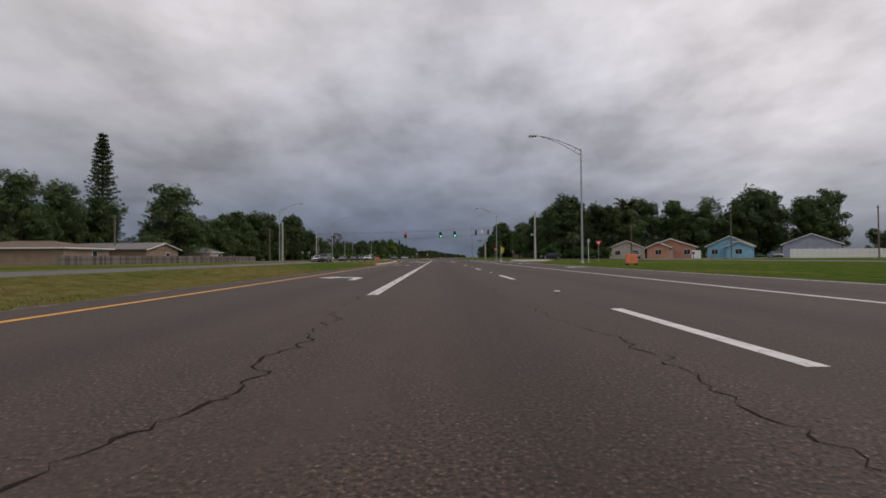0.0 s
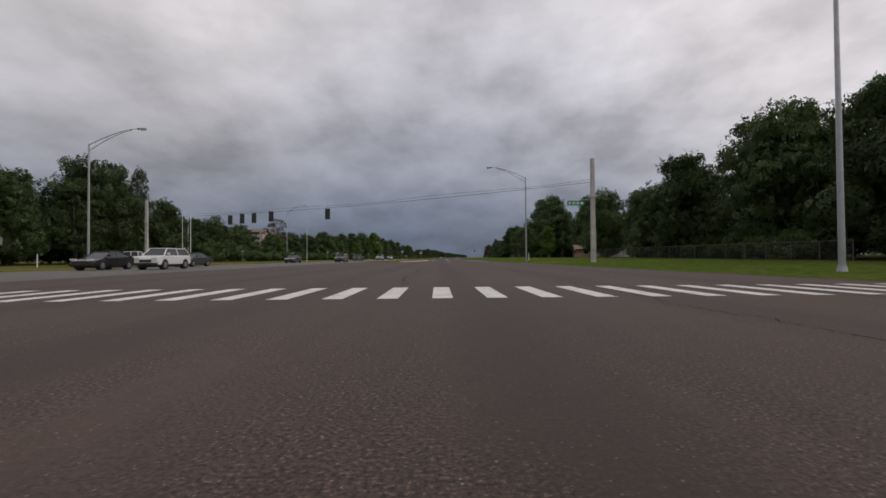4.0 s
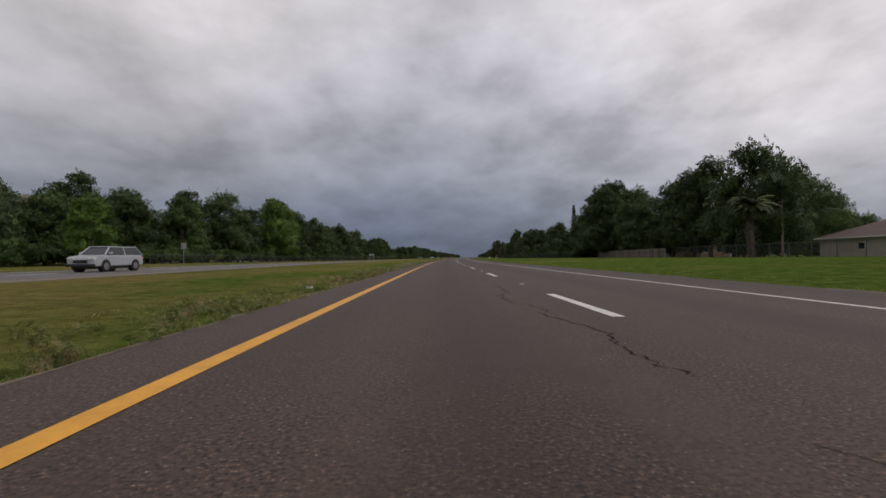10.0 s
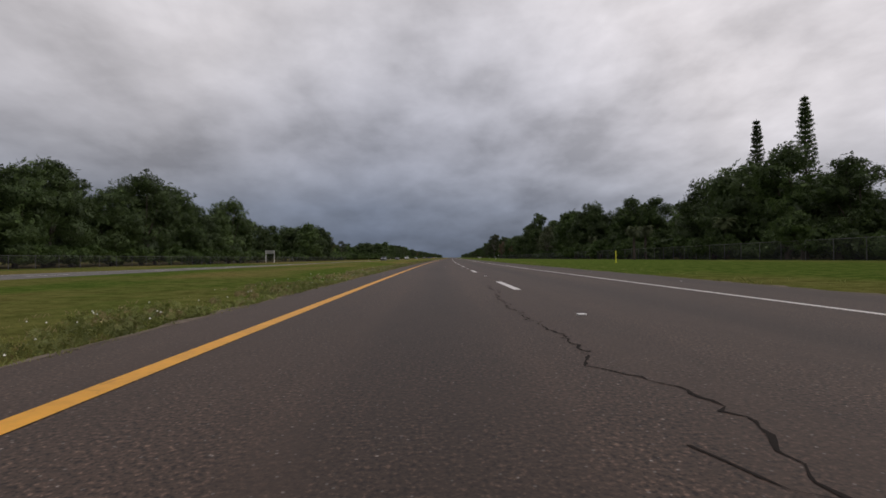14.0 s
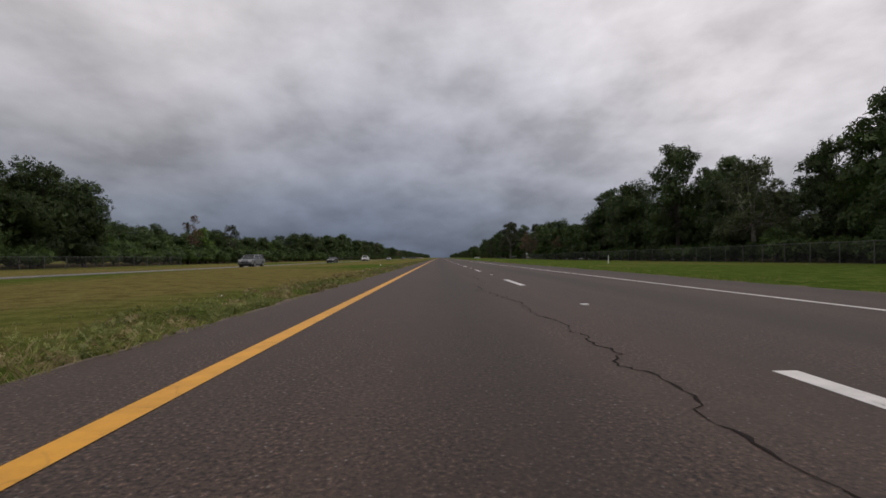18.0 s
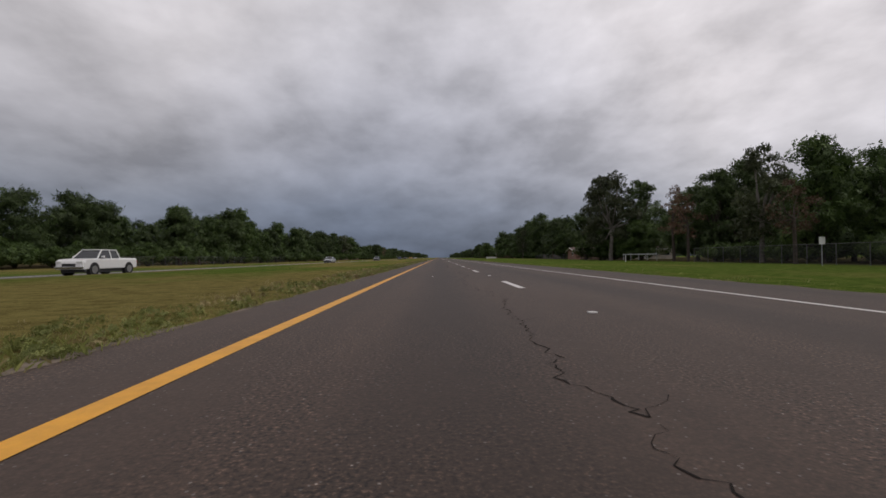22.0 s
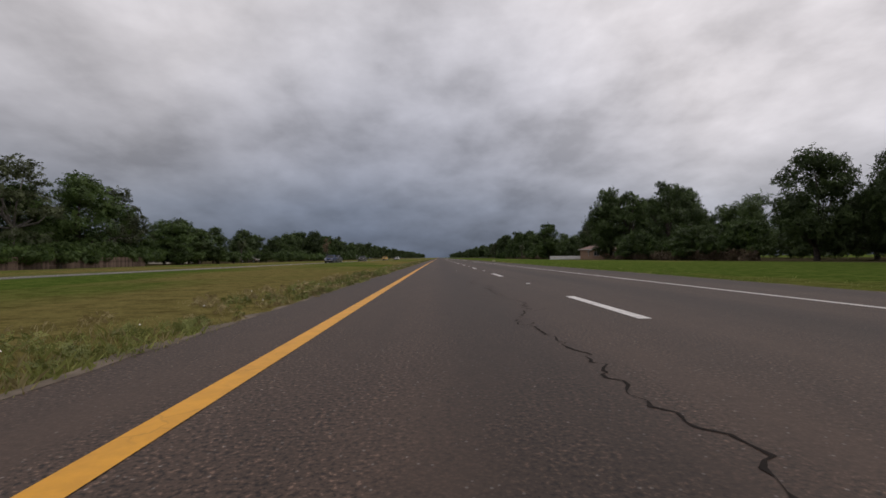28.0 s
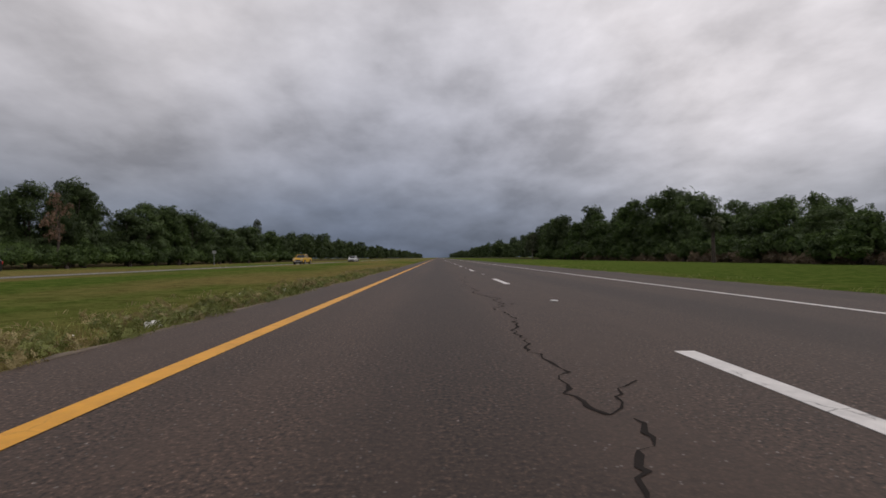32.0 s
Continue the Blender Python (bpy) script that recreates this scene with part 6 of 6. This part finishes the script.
def car_paint(name, col):
    m, N, L, b = material(name, 0.28)
    b.inputs["Base Color"].default_value = (*col, 1)
    b.inputs["Coat Weight"].default_value = 0.3
    f = mnoise(N, L, 6, 4.0)
    L.new(mmix(N, L, "MULTIPLY", 0.25, (*col, 1), mramp(N, L, f, (0.35, 0.75), (0.6, 1.0))), b.inputs["Base Color"])
    return m


# outlines (metres along, metres up): the lower body, then the cabin
SHAPES = {
    "sedan": (4.8, 1.82, [(-2.4, 0.28), (-2.4, 0.52), (-2.28, 0.66), (-1.7, 0.80), (-0.95, 0.91), (1.5, 0.99), (2.2, 1.0), (2.4, 0.80), (2.38, 0.32)],
              [(-1.15, 0.89), (-0.15, 1.40), (0.75, 1.44), (2.0, 0.99)], 1.46, 0.33),
    "suv": (4.7, 1.88, [(-2.30, 0.36), (-2.32, 0.80), (-2.20, 0.98), (-1.30, 1.08), (2.2, 1.10), (2.32, 0.9), (2.30, 0.40)],
            [(-1.38, 1.05), (-0.72, 1.60), (1.75, 1.68), (2.24, 1.09)], 1.40, 0.36),
    "pickup": (5.7, 2.0, [(-2.85, 0.45), (-2.83, 0.95), (-2.65, 1.15), (-1.35, 1.22), (0.9, 1.24), (0.92, 1.24), (2.82, 1.22), (2.85, 0.9), (2.85, 0.50)],
               [(-1.40, 1.20), (-0.75, 1.82), (0.75, 1.85), (0.90, 1.22)], 1.80, 0.43),
}


def car(kind, s, u, turn, paint, label, z=None):
    """Front towards local -y."""
    length, wide, low, cab, axle, wr = SHAPES[kind]
    t = thing({"sedan": "sedan_car", "suv": "suv_car", "pickup": "pickup_truck"}[kind], spot(s, u, gz(s, u) if z is None else z, turn), label, "car" if kind != "pickup" else "pickup truck", "vehicles on the road")
    bm = B()
    rings = []
    for x, inset in ((-1, 0.10), (-1, 0.0), (1, 0.0), (1, 0.10)):
        rings.append([bm.verts.new((x * (wide / 2 - inset * (0.2 if q else 1)), y * (1 - 0.02 * inset), z_)) for y, z_ in low for q in (0,)])
    # four rings: tuck the outer outline in a little so that the flanks are rounded
    for r_, x in zip(rings, (-wide / 2 + 0.02, -wide / 2 + 0.16, wide / 2 - 0.16, wide / 2 - 0.02)):
        for v, (y, z_) in zip(r_, low):
            v.co.x = x
            if abs(x) > wide / 2 - 0.1:
                v.co.z = min(z_, 0.92 * max(p[1] for p in low))
                v.co.y = y * 0.965
    n = len(low)
    for a, b in zip(rings, rings[1:]):
        for i in range(n):
            j = (i + 1) % n
            bm.faces.new((a[i], a[j], b[j], b[i]))
    bm.faces.new(rings[0][::-1])
    bm.faces.new(rings[-1])
    bmesh.ops.recalc_face_normals(bm, faces=bm.faces)
    bmesh.ops.bevel(bm, geom=[e for e in bm.edges if e.calc_face_angle(0) > 0.5], offset=0.05, segments=2, affect="EDGES")
    body = part("body", bm, paint, t)
    bm = B()
    a = [bm.verts.new((x * (wide / 2 - (0.13 if z_ < cab[1][1] - 0.1 else 0.32)), y, z_)) for x in (-1, 1) for y, z_ in cab]
    m = len(cab)
    for i in range(m - 1):
        bm.faces.new((a[i], a[i + 1], a[m + i + 1], a[m + i]))
    bm.faces.new(a[:m])
    bm.faces.new(a[m:][::-1])
    bmesh.ops.recalc_face_normals(bm, faces=bm.faces)
    cabin = part("cabin_glass", bm, CAR_GLASS, t)
    bm = B()
    y0, y1, zt = cab[1][0], cab[2][0], cab[1][1]
    box(bm, 0, (y0 + y1) / 2, zt - 0.03, wide - 0.58, y1 - y0 + 0.16, 0.07, 0.03)
    part("roof", bm, paint, t)
    bm = B()
    for x in (-1, 1):
        def pil(i, j):
            p, q = cab[i], cab[j]
            xa = wide / 2 - (0.12 if p[1] < zt - 0.1 else 0.31)
            xb = wide / 2 - (0.12 if q[1] < zt - 0.1 else 0.31)
            tube(bm, (x * xa, p[0], p[1]), (x * xb, q[0], q[1]), 0.045, 0.045, 6)
        pil(0, 1), pil(2, 3)
        ym = (y0 + y1) / 2
        tube(bm, (x * (wide / 2 - 0.12), ym, cab[0][1]), (x * (wide / 2 - 0.31), ym, zt), 0.04, 0.04, 6)
    part("pillars", bm, paint, t)
    for y in (-axle, axle):
        for x in (-1, 1):
            bm = B()
            tube(bm, (x * (wide / 2 - 0.23), y, wr), (x * (wide / 2 + 0.01), y, wr), wr, wr, 20)
            bmesh.ops.bevel(bm, geom=[e for e in bm.edges if len(e.link_faces) == 2 and e.calc_face_angle(0) > 1], offset=0.04, segments=2, affect="EDGES")
            wheel = part("wheel", bm, TYRE, t)
            part("wheel_arch", tube(B(), (x * (wide / 2 - 0.3), y, wr + 0.03), (x * (wide / 2 - 0.010), y, wr + 0.03), wr + 0.05, wr + 0.05, 18), BLACK, t)
            bm = B()
            tube(bm, (x * (wide / 2 - 0.05), y, wr), (x * (wide / 2 + 0.018), y, wr), wr * 0.70, wr * 0.62, 14)
            part("rim", bm, RIM, wheel)
    top = max(p[1] for p in low)
    for x in (-1, 1):
        part("headlamp", box(B(), x * (wide / 2 - 0.30), -length / 2 + 0.09, top * 0.70, 0.40, 0.16, 0.15, 0.03), CLEAR_LAMP, t)
        part("tail_light", box(B(), x * (wide / 2 - 0.20), length / 2 - 0.06, top * 0.72, 0.28, 0.12, 0.18, 0.03), TAIL, t)
        part("mirror", box(B(), x * (wide / 2 + 0.02), cab[0][0] + 0.35, top + 0.02, 0.20, 0.11, 0.14, 0.03), paint, t)
    part("grille", box(B(), 0, -length / 2 + 0.03, top * 0.52, wide * 0.46, 0.08, top * 0.17, 0.02), BLACK, t)
    part("bumper", box(B(), 0, -length / 2 + 0.04, 0.34 if kind != "pickup" else 0.48, wide * 0.94, 0.16, 0.18, 0.04), BLACK if kind != "pickup" else CHROME, t)
    part("underside", box(B(), 0, 0, wr * 0.55, wide * 0.80, length * 0.88, 0.25), BLACK, t)
    return t


C_WHITE, C_SILVER, C_GREY, C_DARK, C_BLACK, C_BLUE, C_YELLOW, C_BROWN = (car_paint(n, c) for n, c in (
    ("white_car_paint", (0.75, 0.75, 0.74)), ("silver_car_paint", (0.42, 0.44, 0.47)), ("grey_car_paint", (0.17, 0.18, 0.19)), ("dark_car_paint", (0.045, 0.048, 0.055)),
    ("black_car_paint", (0.012, 0.012, 0.014)), ("blue_car_paint", (0.012, 0.03, 0.11)), ("yellow_car_paint", (0.62, 0.36, 0.02)), ("brown_car_paint", (0.16, 0.12, 0.10))))
for kind, s, u, paint, label in (
        ("sedan", 99, -28, C_WHITE, "white sedan car on the opposite carriageway"),
        ("suv", 89.5, -24.2, C_GREY, "grey boxy SUV on the opposite carriageway"), ("sedan", 125.1, -28, C_DARK, "dark grey sedan waiting at the crossing"), ("suv", 142.5, -24, C_WHITE, "white SUV waiting at the crossing"),
        ("sedan", 141.9, -28.2, C_BLACK, "black sedan on the opposite carriageway"), ("sedan", 154.3, -28, C_DARK, "dark sedan on the opposite carriageway"), ("sedan", 188, -28, C_DARK, "dark sedan car far down the road"),
        ("suv", 195.4, -21, C_BROWN, "brown-grey SUV on the opposite carriageway"), ("pickup", 231, -24, C_BLACK, "black pickup truck on the opposite carriageway"),
        ("pickup", 259, -22, C_SILVER, "silver-grey pickup truck on the opposite carriageway"), ("suv", 303.6, -24.3, C_SILVER, "silver SUV on the opposite carriageway"),
        ("suv", 572.6, -27, C_GREY, "grey SUV on the opposite carriageway"), ("sedan", 619.6, -27, C_BLACK, "black sedan on the opposite carriageway"),
        ("pickup", 668, -27, C_WHITE, "white pickup truck on the opposite carriageway"),
        ("sedan", 740.6, -27, C_SILVER, "silver-grey sedan on the opposite carriageway"), ("suv", 806, -25, C_GREY, "grey SUV on the opposite carriageway"),
        ("pickup", 928.6, -27, C_BLUE, "blue pickup truck on the opposite carriageway"), ("pickup", 939.1, -28.2, C_DARK, "dark pickup truck on the opposite carriageway"), ("pickup", 972, -27, C_BLACK, "black pickup truck on the opposite carriageway"),
        ("pickup", 1035, -27, C_YELLOW, "yellow work truck on the opposite carriageway"), ("suv", 1075, -25, C_WHITE, "white SUV far down the opposite carriageway"), ("sedan", 1095, -28, C_BROWN, "brown sedan far down the opposite carriageway")):
    car(kind, s, u, 0, paint, label)
car("sedan", 106.1, 23.4, 90 - 180, C_BLACK, "black sedan waiting on the side street", ground_z(106, 24) + 0.06)
car("suv", 112, 45.5, -20, C_SILVER, "silver SUV parked beside cream bungalow")
car("sedan", 101, 71.5, -20, C_GREY, "grey car parked beside blue bungalow")
car("suv", 944, -52, 90, C_BROWN, "red-brown car parked beyond the carriageway")
car("pickup", 168, -43, -78, C_WHITE, "white pickup truck towing a watercraft trailer", 0.0)
t = thing("watercraft_trailer", spot(166.5, -37.2, 0.0, -78), "small trailer with yellow and black watercraft", "trailer")
part("frame", box(B(), 0, 0, 0.42, 1.3, 3.6, 0.10, 0.02), GALV, t)
part("drawbar", box(B(), 0, -2.3, 0.42, 0.10, 1.4, 0.10, 0.02), GALV, t)
for x in (-0.7, 0.7):
    part("wheel", tube(B(), (x - 0.09, 0.4, 0.3), (x + 0.09, 0.4, 0.3), 0.3, 0.3, 16), TYRE, t)
for x, col in ((-0.45, C_YELLOW), (0.45, C_BLACK)):
    bm = box(B(), x, 0, 0.52, 0.72, 3.0, 0.45, 0.12)
    for v in bm.verts:
        if v.co.y < -0.9:
            v.co.x = x + (v.co.x - x) * 0.35
            v.co.z += 0.12
    hull = part("hull", bm, col, t)
    part("seat", box(B(), x, 0.5, 0.95, 0.34, 1.3, 0.22, 0.08), BLACK, hull)
    part("handlebar", tube(B(), (x - 0.3, -0.35, 1.22), (x + 0.3, -0.35, 1.22), 0.03, 0.03, 8), BLACK, hull)
# motor home and van behind the left fence
t = thing("motor_home", spot(526, -66, 0.05, 80), "white motor home parked behind the fence", "motor home")
part("body", box(B(), 0, 0, 0.5, 2.4, 7.2, 2.5, 0.15), C_WHITE, t)
part("cab_window", box(B(), 0, -3.62, 1.6, 2.0, 0.06, 0.8, 0.02), CAR_GLASS, t)
for y in (-2.0, 0.4, 2.2):
    part("side_window", box(B(), -1.21, y, 1.7, 0.05, 0.9, 0.6, 0.02), CAR_GLASS, t)
for y in (-2.5, 2.2):
    for x in (-1, 1):
        part("wheel", tube(B(), (x * 0.95, y, 0.4), (x * 1.2, y, 0.4), 0.4, 0.4, 16), TYRE, t)

# small boat on a trailer by the far fence
t = thing("boat_trailer", spot(620, -57, ground_z(620, -57), 70), "small white boat on a low road trailer", "boat")
bm = box(B(), 0, 0, 0.62, 1.9, 5.4, 0.75, 0.15)
for v in bm.verts:
    if v.co.y < -1.8:
        v.co.x *= 0.35
        v.co.z += 0.2
    if v.co.z < 0.9:
        v.co.x *= 0.7
part("hull", bm, C_WHITE, t)
part("windscreen", box(B(), 0, -0.4, 1.36, 1.3, 0.08, 0.42, 0.02), CAR_GLASS, t)
part("frame", box(B(), 0, 0, 0.42, 1.2, 5.0, 0.10, 0.02), GALV, t)
part("drawbar", box(B(), 0, -3.1, 0.42, 0.10, 1.6, 0.10, 0.02), GALV, t)
for x in (-0.85, 0.85):
    part("wheel", tube(B(), (x - 0.1, 0.8, 0.32), (x + 0.1, 0.8, 0.32), 0.32, 0.32, 16), TYRE, t)

# ---------- litter and small things ----------
LITTER = plain("pale_litter", (0.72, 0.70, 0.66), 0.7, vary=0.2, scale=8, bump=0.5)


def lump(name, s, u, size, mat, label, seed, flat=0.6):
    rnd = random.Random(seed)
    bm = B()
    bmesh.ops.create_icosphere(bm, subdivisions=2, radius=1)
    for v in bm.verts:
        v.co *= 1 + rnd.uniform(-0.22, 0.22)
        v.co = Vector((v.co.x * size, v.co.y * size * 0.7, max(-0.3, v.co.z) * size * flat))
    t = part(name, bm, mat)
    t.matrix_world = spot(s, u, (gz(s, u) if u < -5 or u > 7 else 0.0) + size * flat * 0.28, rnd.uniform(0, 180))
    return tagged(t, label, "litter", "roadside litter")


for i, (s, u, z) in enumerate(((393, -5.3, 0.11), (857.6, -5.5, 0.09), (954.2, -5.2, 0.11), (736.5, -4.4, 0.12), (960, -5.6, 0.08), (285, -5.6, 0.10), (559, -8.2, 0.10), (331, -5.0, 0.05), (421, -4.95, 0.06), (302, -4.95, 0.07))):
    lump("litter_bag", s, u, z, LITTER, "crumpled white litter in roadside grass", i)
for i in range(26):
    s = random.Random(i).uniform(240, 960)
    lump("pebble", s, random.Random(i + 50).choice((-4.5, -4.2, -2.2, -1.4, 5.2, 5.8, -4.7)), random.Random(i + 9).uniform(0.012, 0.03), LITTER, "small pale stone lying on the asphalt", i)
t = thing("timber_slab", spot(905, 7.6, ground_z(905, 7.6), 80), "pale yellow timber slabs lying in grass", "timber")
part("slab", box(B(), 0, 0, 0, 1.5, 0.4, 0.14, 0.03), plain("pale_timber", (0.62, 0.58, 0.40), 0.9), t)
part("slab", box(B(), 1.1, 0.3, 0, 0.7, 0.3, 0.1, 0.03), plain("pale_timber_end", (0.60, 0.56, 0.38), 0.9), t)
t = thing("fallen_branch", spot(249, -5.3, ground_z(249, -5.3) + 0.03, 18), "bare fallen branch lying at the verge", "branch")
bm = B()
limb(bm, [Vector((0, -1.6, 0)), Vector((0.1, -0.6, 0.03)), Vector((-0.05, 0.5, 0.02)), Vector((0.12, 1.5, 0.04))], 0.035, 0.012)
limb(bm, [Vector((-0.05, 0.4, 0.02)), Vector((-0.4, 0.9, 0.05))], 0.015, 0.006)
part("stem", bm, PALE_BARK, t)
t = thing("mailbox", spot(92, 48.5, gz(92, 48.5)), "dark blue letter box on a post", "mailbox")
part("post", box(B(), 0, 0, -0.1, 0.1, 0.1, 1.1, 0.01), BLACK, t)
part("box", box(B(), 0, 0, 1.0, 0.34, 0.55, 0.4, 0.08), car_paint("mailbox_blue", (0.03, 0.05, 0.12)), t)
